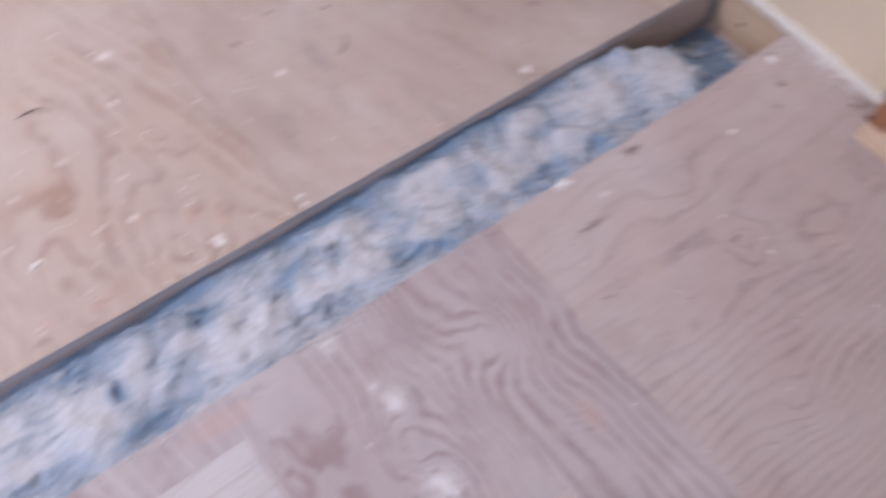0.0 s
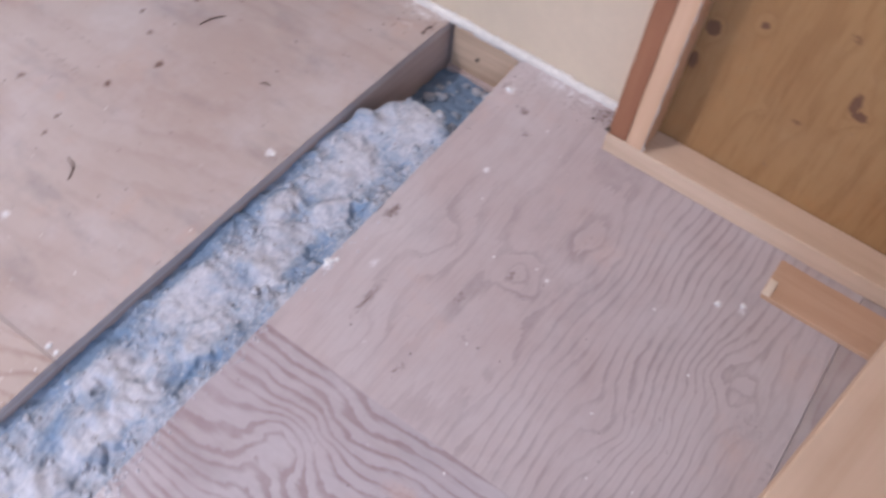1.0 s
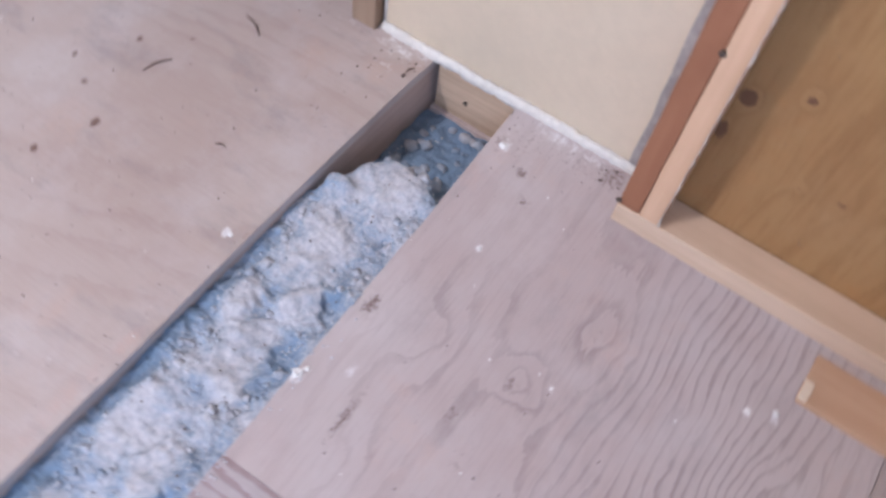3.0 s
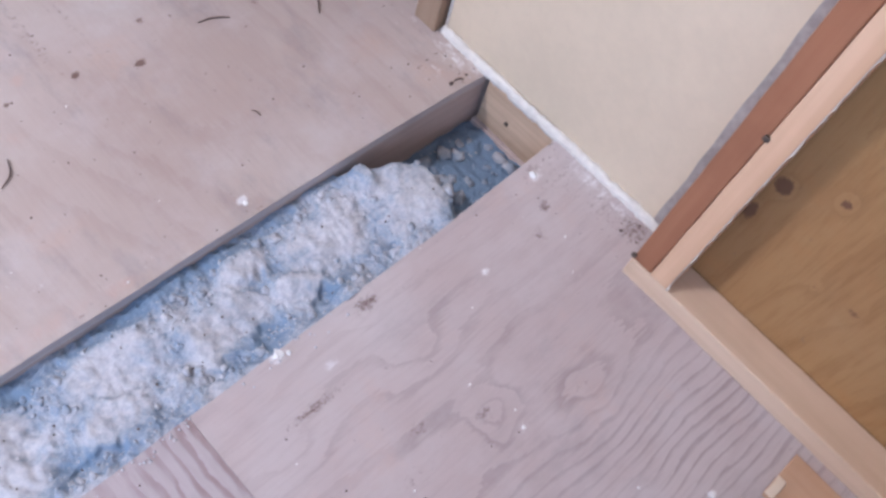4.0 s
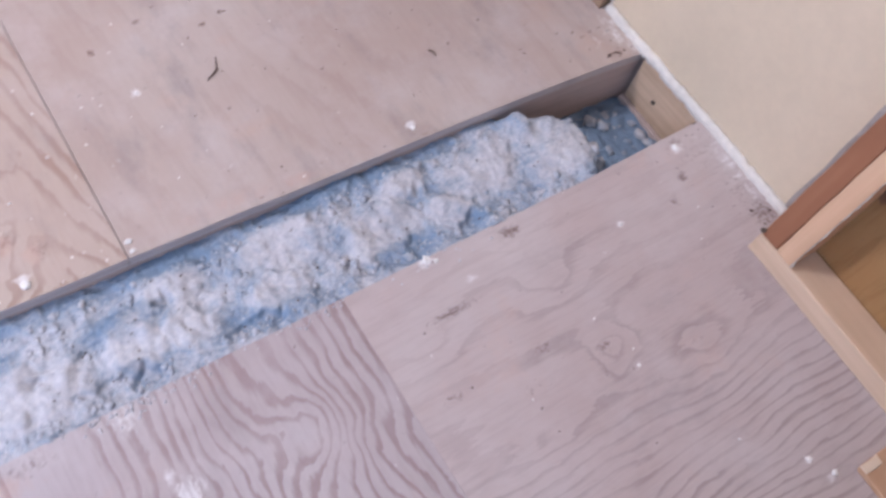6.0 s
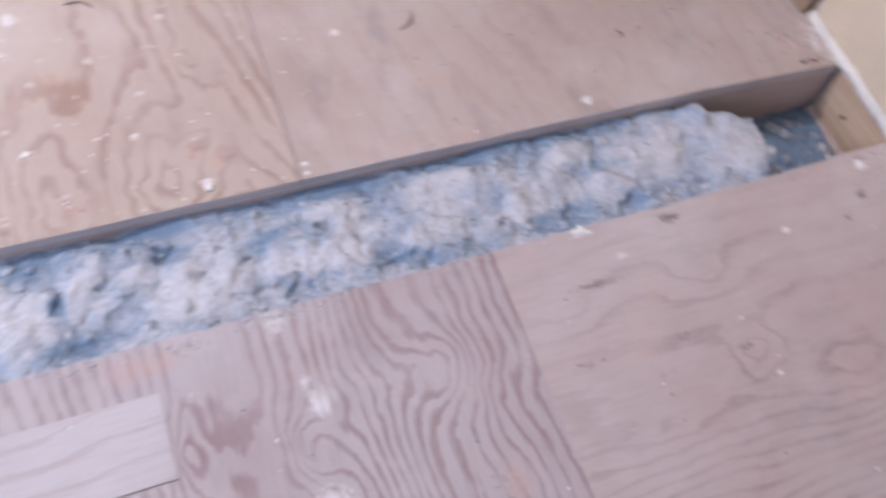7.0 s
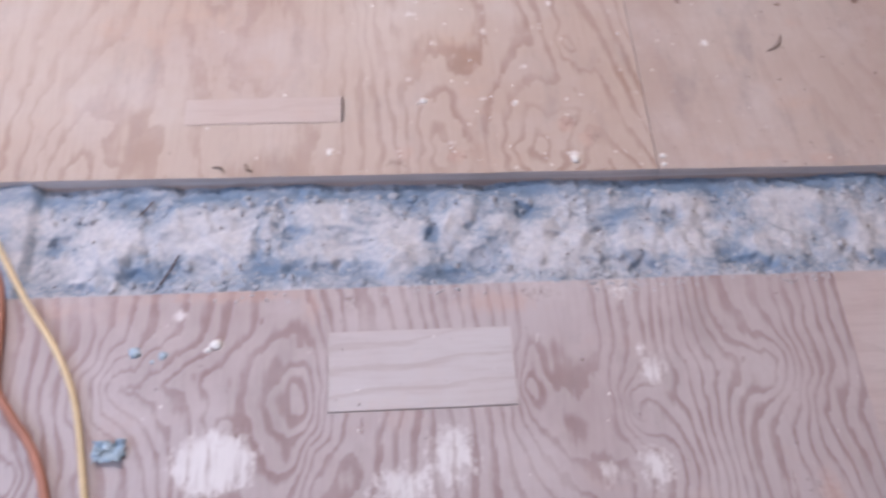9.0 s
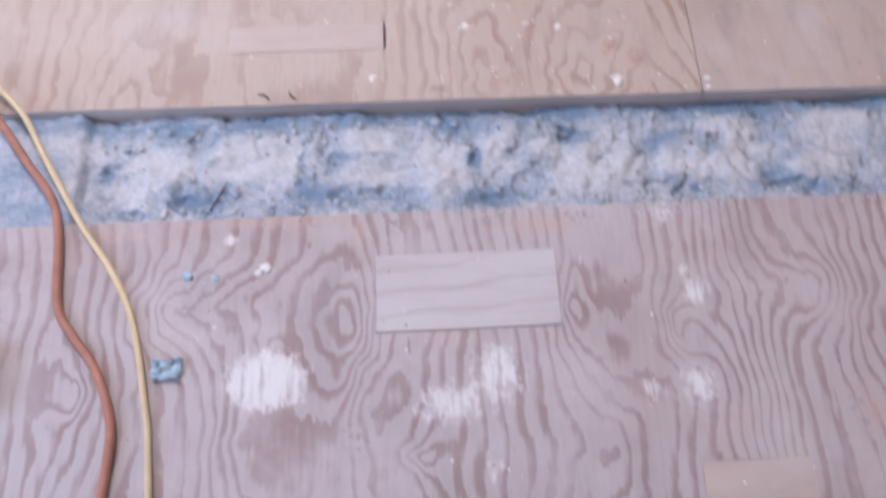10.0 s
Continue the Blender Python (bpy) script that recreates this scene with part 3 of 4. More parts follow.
for edge, seed, lo, hi in ((far_edge, 0, 0.0004, 0.040), (near_edge, 2, -0.041, -0.001)):
    bm = box_bm(-2.6, 0.25, lo, hi, -0.20, -FALL - 0.0006, 0.002, 30, 0.0008, seed)
    for vert in bm.verts:
        vert.co.y += edge(vert.co.x)
    tagged(part("floor_joist", bm, M_JOIST), "brown floor joist along the open strip", "joist", group="floor joists", kind="structure")

end_board = tagged(empty("end_board"), "light wooden board closing the open strip at the wall", "board", kind="structure")
part("upper_board", box_bm(0.001, 0.020, -0.0025, 0.141, -0.098, -0.001, 0.0015, 6, 0.0006), M_END, end_board)
part("lower_board", box_bm(-0.004, 0.016, -0.0025, 0.146, -0.199, -0.1005, 0.0015, 6, 0.0006, 4), M_JOIST, end_board, "grey lower board")
for y, z in ((0.085, -0.055), (0.022, -0.09)):
    bm = bmesh.new()
    bmesh.ops.create_cone(bm, cap_ends=True, segments=10, radius1=0.004, radius2=0.0035, depth=0.003, matrix=Matrix.Translation((0.0005, y, z)) @ Matrix.Rotation(math.pi / 2, 4, "Y"))
    part("nail_head", bm, M_KNOT, end_board, "rusty nail head")

# ---- loose-fill insulation in the open strip ----
# dyed blue patches, plus painted shade along the far edge and in the end hollow
blue_spots = [(-1.40, 0.03, 0.07, 0.018, 0.7), (-1.22, 0.025, 0.05, 0.016, 0.8), (-1.36, 0.085, 0.04, 0.02, 0.6), (-1.58, 0.03, 0.05, 0.02, 0.6), (-1.20, 0.075, 0.012, 0.02, 0.9),
              (-1.14, 0.08, 0.03, 0.014, 0.7), (-0.93, 0.105, 0.04, 0.02, 0.5), (-1.05, 0.12, 0.03, 0.02, 0.5), (-0.88, 0.03, 0.03, 0.014, 0.6), (-0.72, 0.02, 0.05, 0.02, 0.6),
              (-0.50, 0.02, 0.05, 0.025, 0.7), (-0.38, 0.12, 0.06, 0.03, 0.5), (-0.07, 0.08, 0.10, 0.12, 1.5), (-0.62, 0.10, 0.05, 0.03, 0.35), (-1.75, 0.02, 0.06, 0.02, 0.7),
              (-1.0, 0.152, 1.0, 0.016, 0.95), (-1.84, 0.09, 0.11, 0.10, 0.30)]


# holes torn into it: x, y, half length, half width, depth
PITS = [(-1.20, 0.078, 0.010, 0.016, 1.0), (-1.145, 0.084, 0.024, 0.010, 0.8), (-1.068, 0.106, 0.016, 0.012, 1.0), (-0.858, 0.096, 0.020, 0.009, 0.9), (-0.908, 0.024, 0.026, 0.012, 1.0), (-0.765, 0.022, 0.045, 0.012, 1.0),
        (-1.165, 0.020, 0.034, 0.014, 0.8), (-1.024, 0.066, 0.014, 0.008, 0.8), (-1.385, 0.080, 0.034, 0.014, 0.7), (-1.335, 0.036, 0.030, 0.012, 0.8), (-1.435, 0.070, 0.006, 0.050, 0.7), (-1.60, 0.030, 0.030, 0.009, 0.8),
        (-1.665, 0.016, 0.030, 0.010, 0.9), (-1.70, 0.075, 0.018, 0.008, 0.9), (-0.43, 0.024, 0.030, 0.014, 0.8), (-0.60, 0.022, 0.040, 0.012, 0.7), (-0.305, 0.020, 0.022, 0.012, 0.7)]
# pressed plates of fill, dusted pale: x, y, half length, half width
PLATES = [(-0.232, 0.066, 0.058, 0.052), (-0.375, 0.088, 0.060, 0.045), (-0.455, 0.050, 0.030, 0.028), (-0.552, 0.067, 0.055, 0.036), (-0.49, 0.114, 0.040, 0.020),
          (-0.675, 0.103, 0.062, 0.036), (-0.725, 0.044, 0.045, 0.028), (-0.840, 0.048, 0.032, 0.030), (-0.832, 0.120, 0.036, 0.026), (-0.910, 0.066, 0.036, 0.034),
          (-1.035, 0.060, 0.055, 0.032), (-1.14, 0.082, 0.050, 0.038), (-1.25, 0.062, 0.050, 0.042), (-1.335, 0.088, 0.046, 0.042), (-1.500, 0.092, 0.072, 0.040), (-1.645, 0.066, 0.050, 0.046)]


def pressed(x, y):
    """1 on the pressed, dusty plates, 0 where the fill has broken into crumbs."""
    w = noise.noise_vector(Vector((x * 26, y * 26, 6)))
    f = noise.noise_vector(Vector((x * 90, y * 90, 16)))
    px, py = x + 0.016 * w.x + 0.005 * f.x, y + 0.013 * w.y + 0.005 * f.y
    best = 0.0
    for ax, ay, rx, ry in PLATES:
        if abs(px - ax) < rx * 1.5:
            d = math.hypot((px - ax) / rx, (py - ay) / ry)
            best = max(best, min(1.0, max(0.0, (1.38 - d) / 0.72)))
    best *= min(1.0, max(0.0, (0.143 - y) / 0.018))
    return best * best * (3 - 2 * best)


def fluff_height(x, y):
    y = (y - near_edge(x)) / (far_edge(x) - near_edge(x)) * SLOT
    u = Vector((x, y, 0))
    flat = pressed(x, y)
    loose = 1 - flat
    tear = 0.011 * noise.noise_vector(Vector((x * 70, y * 70, 3)))
    hole = min(1.0, max(0.0, 2.6 * blob(PITS, x + tear.x, y + tear.y) - 1.2))
    h = -0.020 + 0.007 * noise.noise(Vector((x * 8, y * 12, 0)))
    # plates stand proud with soft hollows; towards the cords the fill lies in torn layers
    h += flat * (0.006 + 0.008 * noise.noise(Vector((x * 21, y * 30, 9))) + 0.0022 * noise.noise(u * 75))
    west = min(1.0, max(0.0, (-0.62 - x) / 0.35))
    lay = 2.6 * noise.noise(Vector((x * 11, y * 24, 14))) + 0.5 * noise.noise(Vector((x * 50, y * 60, 2)))
    cut = lay - math.floor(lay)
    h += (0.0010 + 0.0022 * west) * (math.floor(lay) + min(1.0, max(0.0, (cut - 0.72) / 0.28)))
    amp, q = 0.0085, 26.0
    w = u + 0.006 * noise.noise_vector(Vector((x * 40, y * 40, 7)))
    for k in range(4):
        r = noise.noise(Vector((w.x * q, w.y * q * 1.2, 5 + k)))
        h += amp * (0.9 * r if k < 2 else 0.40 - 1.2 * abs(r)) * ((0.22 + 0.78 * loose) if k < 2 else (0.42 + 0.70 * loose)) * (1 - 0.25 * west)
        amp, q = amp * 0.60, q * 2.1
    h -= 0.009 * hole * hole * (3 - 2 * hole)
    # hollow along the far joist, low spill at the near edge
    h -= 0.008 * min(1.4, max(0.0, (y - 0.122) / 0.026)) ** 1.2 * (0.75 + 0.7 * noise.noise(Vector((x * 11, 0, 4))))
    h += 0.012 * max(0.0, (0.030 - y) / 0.030)
    # the rounded clump that ends the fill, its spur, and the hollow past it
    d = ((x + 0.235) / 0.050) ** 2 + ((y - 0.070) / 0.05) ** 2
    h += 0.009 * math.exp(-d)
    d = ((x + 0.268) / 0.012) ** 2 + ((y - 0.128) / 0.022) ** 2
    h += 0.026 * math.exp(-d)
    e = min(1.0, max(0.0, (x + 0.192 + 0.030 * ((y - 0.065) / 0.07) ** 2 + 0.045 * min(1.3, max(0.0, (y - 0.098) / 0.03)) + 0.012 * noise.noise(u * 40)) / 0.045))
    h -= (0.090 - 0.012 * max(0.0, (0.05 - y) / 0.05)) * e * e * (3 - 2 * e)
    # smoother, fuller stretch under the cords
    s = min(1.0, max(0.0, (-1.735 - x) / 0.012))
    h = h * (1 - s) + (-0.011 + 0.008 * noise.noise(u * 17) + 0.003 * noise.noise(u * 70)) * s
    return min(h, 0.004 if y < 0.02 else (0.001 if y < 0.125 else -0.003))


fx = [-2.5 + 0.03 * i for i in range(18)] + [-1.955 + 0.0022 * i for i in range(889)]
rows = 72
fv, ff, fb = [], [], []
for j in range(rows):
    for x in fx:
        y = near_edge(x) - 0.002 + (far_edge(x) - near_edge(x) + 0.005) * j / (rows - 1)
        fv.append((x, y, fluff_height(x, y)))
nx = len(fx)
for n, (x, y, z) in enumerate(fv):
    # dust pales level parts; steep parts and pits get fibre blue plus painted shade
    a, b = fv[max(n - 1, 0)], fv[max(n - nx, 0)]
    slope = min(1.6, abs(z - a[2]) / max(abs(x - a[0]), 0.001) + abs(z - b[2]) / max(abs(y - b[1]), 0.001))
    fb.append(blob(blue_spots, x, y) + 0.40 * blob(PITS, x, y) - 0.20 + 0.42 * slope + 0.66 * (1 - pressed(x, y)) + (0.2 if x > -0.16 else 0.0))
for j in range(rows - 1):
    for i in range(nx - 1):
        ff.append((j * nx + i, j * nx + i + 1, (j + 1) * nx + i + 1, (j + 1) * nx + i))
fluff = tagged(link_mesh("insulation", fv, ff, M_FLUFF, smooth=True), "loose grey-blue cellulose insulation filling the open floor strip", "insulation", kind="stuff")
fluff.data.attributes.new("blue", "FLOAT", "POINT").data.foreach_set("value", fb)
# body under the surface
body = link_mesh("fill_body", [(-2.5, 0, -0.199), (0, 0, -0.199), (0, 0.15, -0.199), (-2.5, 0.15, -0.199), (-2.5, 0, -0.15), (0, 0, -0.15), (0, 0.15, -0.15), (-2.5, 0.15, -0.15)],
                 [(3, 2, 1, 0), (4, 5, 6, 7), (0, 1, 5, 4), (1, 2, 6, 5), (2, 3, 7, 6), (3, 0, 4, 7)], M_FLUFF, fluff)


def rock(rng, r, flat=0.55):
    """A small lumpy crumb round the origin: vertices and faces."""
    bm = bmesh.new()
    bmesh.ops.create_icosphere(bm, subdivisions=2 if r > 0.004 else 1, radius=r)
    o = Vector((rng.random() * 50, rng.random() * 50, 0))
    for v in bm.verts:
        v.co *= 1 + 0.85 * noise.noise(v.co / r * 1.3 + o)
        v.co.z *= flat
    out = [v.co.copy() for v in bm.verts], [tuple(v.index for v in f.verts) for f in bm.faces]
    bm.free()
    return out


def scatter(name, rng, places, material, parent=None, smooth=True):
    verts, faces = [], []
    for x, y, z, r in places:
        v, f = rock(rng, r)
        base, a = len(verts), rng.random() * 6.3
        for c in v:
            verts.append((x + c.x * math.cos(a) - c.y * math.sin(a), y + c.x * math.sin(a) + c.y * math.cos(a), z + c.z))
        faces += [tuple(base + i for i in t) for t in f]
    ob = link_mesh(name, verts, faces, material, parent, smooth=smooth)
    # crumbs in the end hollow are coloured bluer, as painted shade
    ob.data.attributes.new("blue", "FLOAT", "POINT").data.foreach_set("value", [-0.4 if v[1] < -0.006 else 0.9 + 0.7 * noise.noise(Vector(v) * 30) if v[0] > -0.18 else 0.65 + 0.55 * noise.noise(Vector(v) * 40) for v in verts])
    return ob


rng = random.Random(5)
spots = []
for i in range(1600):
    x = rng.uniform(-1.72, -0.02)
    y = rng.choice((rng.uniform(0.004, 0.147), rng.gauss(0.13, 0.012), rng.gauss(0.012, 0.012)))
    if 0.003 < y < 0.150:
        r = min(0.008, 0.0010 + rng.expovariate(1 / 0.0013))
        if pressed(x, y) > 0.45 and rng.random() < 0.93:
            continue
        spots.append((x, y, fluff_height(x, y) + r * 0.15, r))
for i in range(60):
    x, y = rng.uniform(-0.19, -0.008), rng.uniform(0.006, 0.145)
    r = 0.002 + 0.011 * rng.random() ** 2
    spots.append((x, y, fluff_height(x, y) + r * 0.1, r))
tagged(scatter("insulation_clumps", rng, spots, M_FLUFF), "small loose clumps of grey-blue insulation", "insulation", kind="stuff")
spots = []
for i in range(150):
    x, y = rng.choice((-0.955, -0.955, -0.97, -0.90, -0.5, -1.2, -0.72, -1.45)) + rng.gauss(0, 0.04), -0.007 - abs(rng.gauss(0, 0.010))
    r = rng.uniform(0.0008, 0.0024)
    spots.append((x, y, r * 0.4, r))
tagged(scatter("spilled_insulation", rng, spots, M_FLUFF), "crumbs of insulation spilled on the plywood edge", "insulation", kind="stuff")

# ---- wall at the end of the strip ----
wall = tagged(empty("wall_east"), "cream painted drywall with a ragged white base", "wall", kind="structure")
part("drywall", box_bm(0.010, 0.024, -0.208, 0.253, 0.001, 2.45, 0.002), M_CREAM, wall)
bead = spline([(0.006 + 0.005 * noise.noise(Vector((y * 17, 0, 1))), y, 0.003 + 0.005 * noise.noise(Vector((y * 23, 3, 1)))) for y in [-0.205 + 0.0305 * i for i in range(16)]], 6)
v, f = tube(bead, 0.0075, 10, flat=1.5)
v = [p + 0.0032 * noise.noise_vector(p * 95) + 0.0018 * noise.noise_vector(p * 240) for p in v]
link_mesh("compound_bead", v, f, M_WHITE, wall, True, "uneven white joint compound along the base")
v, f = tube([Vector((0.011, 0.2525, 0.002 + 0.06 * i)) for i in range(41)], 0.0032, 8)
link_mesh("corner_bead", v, f, M_WHITE, wall, True, "white corner edge")
torn = []
for k in range(60):
    z = 0.002 + k * 0.04
    torn.append((z, -0.1890 + 0.003 * noise.noise(Vector((z * 13, 7, 1))) + 0.0015 * noise.noise(Vector((z * 50, 7, 1)))))
v = [c for z, y in torn for c in ((0.0065, y, z), (0.0065, -0.2085, z), (0.0098, y - 0.0005, z))]
f = [q for k in range(len(torn) - 1) for q in ((3 * k, 3 * k + 1, 3 * k + 4, 3 * k + 3), (3 * k + 2, 3 * k, 3 * k + 3, 3 * k + 5))]
link_mesh("torn_paper", v, f, M_GREY, wall, False, "torn grey drywall paper edge")
tagged(part("door_jamb", box_bm(-0.010, 0.085, 0.2585, 0.303, 0.0006, 2.10, 0.002, 20, 0.0008), M_TRIM), "bare brown wooden jamb at the drywall's end", "jamb", kind="structure")

# ---- open stud wall beside it ----
stud_wall = tagged(empty("stud_wall"), "open timber stud wall with a plywood back", "stud wall", kind="structure")
part("bottom_plate", box_bm(-0.089, -0.0285, -1.7, -0.2115, 0.0006, 0.0385, 0.002, 40, 0.0008), M_PLATE, stud_wall, "pale bottom plate")
part("stud", box_bm(-0.0885, -0.0285, -0.274, -0.2447, 0.0391, 2.40, 0.002, 60, 0.0010), M_STUD, stud_wall, "pale upright stud with a ragged edge")
part("brown_board", box_bm(-0.0870, 0.0060, -0.2440, -0.2125, 0.0391, 2.40, 0.002, 60, 0.0010, 3), M_BROWN, stud_wall, "red-brown board against the stud")
part("stud", box_bm(-0.0885, -0.0285, -0.92, -0.882, 0.0391, 2.40, 0.002, 40, 0.001, 6), M_STUD, stud_wall)
# ragged torn fibres down the stud's inner edge
zs = [0.042 + 0.006 * k for k in range(200)]
v, f = [], []
for z in zs:
    out = 0.0040 * max(0.0, 0.10 + noise.noise(Vector((z * 34, 2, 0))) + 0.6 * noise.noise(Vector((z * 90, 5, 0))))
    v += [(-0.0896, -0.2732, z), (-0.0902 - 0.3 * out, -0.2740 - out, z), (-0.0870, -0.2745 - 0.5 * out, z)]
for k in range(len(zs) - 1):
    f += [(3 * k, 3 * k + 1, 3 * k + 4, 3 * k + 3), (3 * k + 1, 3 * k + 2, 3 * k + 5, 3 * k + 4)]
link_mesh("ragged_edge", v, f, M_FRAY, stud_wall, False, "frayed pale fibres along the stud")

knots = [(-0.289, 0.26, 0.0083, 0.0097, 1.76), (-0.503, 0.252, 0.0050, 0.0130, 1.65), (-0.517, 0.236, 0.0080, 0.0055, 1.65), (-0.56, 0.287, 0.0112, 0.0105, 1.65), (-0.599, 0.215, 0.0067, 0.0128, 1.54), (-0.352, 0.3, 0.0045, 0.0060, 1.32),
         (-0.279, 0.195, 0.0053, 0.0120, 1.65), (-0.45, 0.18, 0.0112, 0.0090, 0.55), (-0.46, 0.34, 0.0120, 0.0075, 0.55), (-0.4, 0.17, 0.0090, 0.0060, 0.44)]


def panel_field(y, z):
    h = 16 * y + 1.3 * noise.noise(Vector((y * 8, z * 1.5, 31))) + 0.5 * noise.noise(Vector((y * 20, z * 3, 2)))
    for ky, kz, ry, rz, a in knots:
        d = ((y - ky) / (ry * 2.6)) ** 2 + ((z - kz) / (rz * 3.2)) ** 2
        if d < 9:
            h += 0.7 * a * math.exp(-d)
    return h


sheet("plywood_back", lines(-1.7, -0.2125, -0.75, -0.2, 0.006, 0.05), lines(0.001, 2.4, 0.0, 0.6, 0.006, 0.08), 0.0, 0.012, panel_field, M_PANEL, stud_wall, (), knots,
      place=lambda u, v, w: (-0.0275 - w, u, v), label="warm brown knotty plywood back")
for y, z in ((-0.2440, 0.354), (-0.2440, 0.62), (-0.2120, 0.05)):
    bm = bmesh.new()
    bmesh.ops.create_cone(bm, cap_ends=True, segments=10, radius1=0.0045, radius2=0.0035, depth=0.004, matrix=Matrix.Translation((-0.0895, y, z)) @ Matrix.Rotation(math.pi / 2, 4, "Y"))
    part("nail_head", bm, M_KNOT, stud_wall, "dark nail head")

# ---- loose timber by the stud wall ----
bm = box_bm(-0.188, -0.111, -0.83, -0.537, 0.0006, 0.0105, 0.0015, 20, 0.0010, 8)
for vert in bm.verts:
    if vert.co.y > -0.545:
        vert.co.y += 0.006 * noise.noise(Vector((vert.co.x * 90, vert.co.z * 120, 3)))
block = tagged(empty("wood_strip", (0, 0, 0)), "orange-brown wooden strip lying beside the bottom plate", "wood strip")
part("strip_body", bm, M_BLOCK, block)
part("splinter", box_bm(-0.1872, -0.155, -0.548, -0.5352, 0.0094, 0.0120, 0.0008, 10, 0.0040, 5), M_SPLINTER, block, "pale broken splinter end")

plank = tagged(part("plank", box_bm(-0.78, 0.0, -0.12, 0.0, -0.038, 0.0, 0.003, 24, 0.001, 4), M_PLANK), "pale sawn plank laid over two offcut blocks", "plank")
plank.matrix_world = pose(-0.40, -0.648, 0.308, 0, 0, -9.6) @ pose(0.28, 0, 0)
for k, (bx, by) in enumerate(((-0.72, -0.668), (-0.24, -0.745))):
    blk = tagged(part("offcut_block", box_bm(bx - 0.05, bx + 0.05, by - 0.028, by + 0.018, 0.0003 if by > -0.66 else -0.0005, 0.2696, 0.003, 6, 0.0005, k), M_PLANK), "pale timber offcut standing under the plank", "offcut", group="blocks under the plank")


# ---- cords on the floor ----
def cord(name, pts, radius, material, label, flat=1.0):
    v, f = tube(spline(pts, 10), radius, 12, flat=flat)
    return tagged(link_mesh(name, v, f, material, None, True), label, "cord")


cord("extension_cord", [(-2.3, 0.48, 0.007), (-2.08, 0.36, 0.007), (-1.905, 0.220, 0.008), (-1.850, 0.150, 0.008), (-1.805, 0.086, 0.006), (-1.765, 0.030, 0.006), (-1.748, -0.03, 0.008), (-1.737, -0.122, 0.0075), (-1.712, -0.165, 0.0075),
                        (-1.682, -0.205, 0.0075), (-1.660, -0.255, 0.0075), (-1.652, -0.307, 0.0075), (-1.665, -0.42, 0.0075), (-1.72, -0.60, 0.0075), (-1.80, -1.0, 0.0075)], 0.0059, M_ORANGE, "orange-brown extension cord snaking across the floor")
cord("power_cable", [(-2.3, 0.40, 0.006), (-2.08, 0.32, 0.006), (-1.900, 0.232, 0.018), (-1.825, 0.168, 0.020), (-1.785, 0.10, 0.017), (-1.752, 0.043, 0.018), (-1.718, -0.015, 0.009), (-1.680, -0.070, 0.006), (-1.650, -0.125, 0.006), (-1.632, -0.180, 0.006),
                     (-1.618, -0.245, 0.006), (-1.607, -0.307, 0.006), (-1.60, -0.45, 0.006), (-1.63, -0.70, 0.006), (-1.70, -1.1, 0.006)], 0.0043, M_YELLOW, "pale yellow cable lying over the orange cord")

# ---- pine needles and splinters ----
ends = [(-0.294, 0.471, -0.25, 0.454, 0.004), (-0.628, 0.415, -0.657, 0.381, 0.007), (-0.113, 0.43, -0.133, 0.387, 0.004), (-0.395, 0.754, -0.355, 0.746, 0.004), (-0.292, 0.776, -0.300, 0.752, 0.009),
        (-1.114, 0.54, -1.075, 0.525, 0.008), (-0.145, 0.804, -0.17, 0.748, 0.003), (0.013, 0.432, 0.035, 0.402, 0.006), (-0.20, 0.90, -0.16, 0.88, 0.005), (-1.50, 0.188, -1.483, 0.178, 0.004), (-1.455, 0.192, -1.445, 0.179, -0.003),
        (-0.06, 0.70, -0.03, 0.68, 0.004), (-0.70, 0.62, -0.68, 0.60, 0.003), (-0.33, 0.30, -0.325, 0.285, 0.002), (-0.05, 0.17, -0.035, 0.163, 0.002)]
for x0, y0, x1, y1, sag in ends:
    nx_, ny_ = -(y1 - y0), (x1 - x0)
    ln = math.hypot(nx_, ny_) or 1
    mid = ((x0 + x1) / 2 + nx_ / ln * sag, (y0 + y1) / 2 + ny_ / ln * sag)
    c = ((x0 + x1) / 2, (y0 + y1) / 2)
    pts = spline([(x0 - c[0], y0 - c[1], 0.0013), (mid[0] - c[0], mid[1] - c[1], 0.0022), (x1 - c[0], y1 - c[1], 0.0013)], 6)
    v, f = tube(pts, 0.0012, 6, True)
    ob = tagged(link_mesh("pine_needle", v, f, M_NEEDLE, None, True), "dark curled pine needle lying on the plywood", "pine needle", group="pine needles on the floor")
    ob.location = (c[0], c[1], 0.0004)
for x0, y0, x1, y1, z in ((-1.565, 0.012, -1.54, 0.062, 0.006), (-1.60, 0.125, -1.583, 0.148, 0.0)):
    zz = fluff_height((x0 + x1) / 2, (y0 + y1) / 2) + 0.003
    v, f = tube(spline([(x0, y0, zz), ((x0 + x1) / 2 + 0.002, (y0 + y1) / 2, zz + 0.002), (x1, y1, zz + 0.001)], 6), 0.0016, 6, True)
    tagged(link_mesh("pine_needle", v, f, M_NEEDLE, None, True), "dark needle lying on the insulation", "pine needle", group="pine needles on the floor")

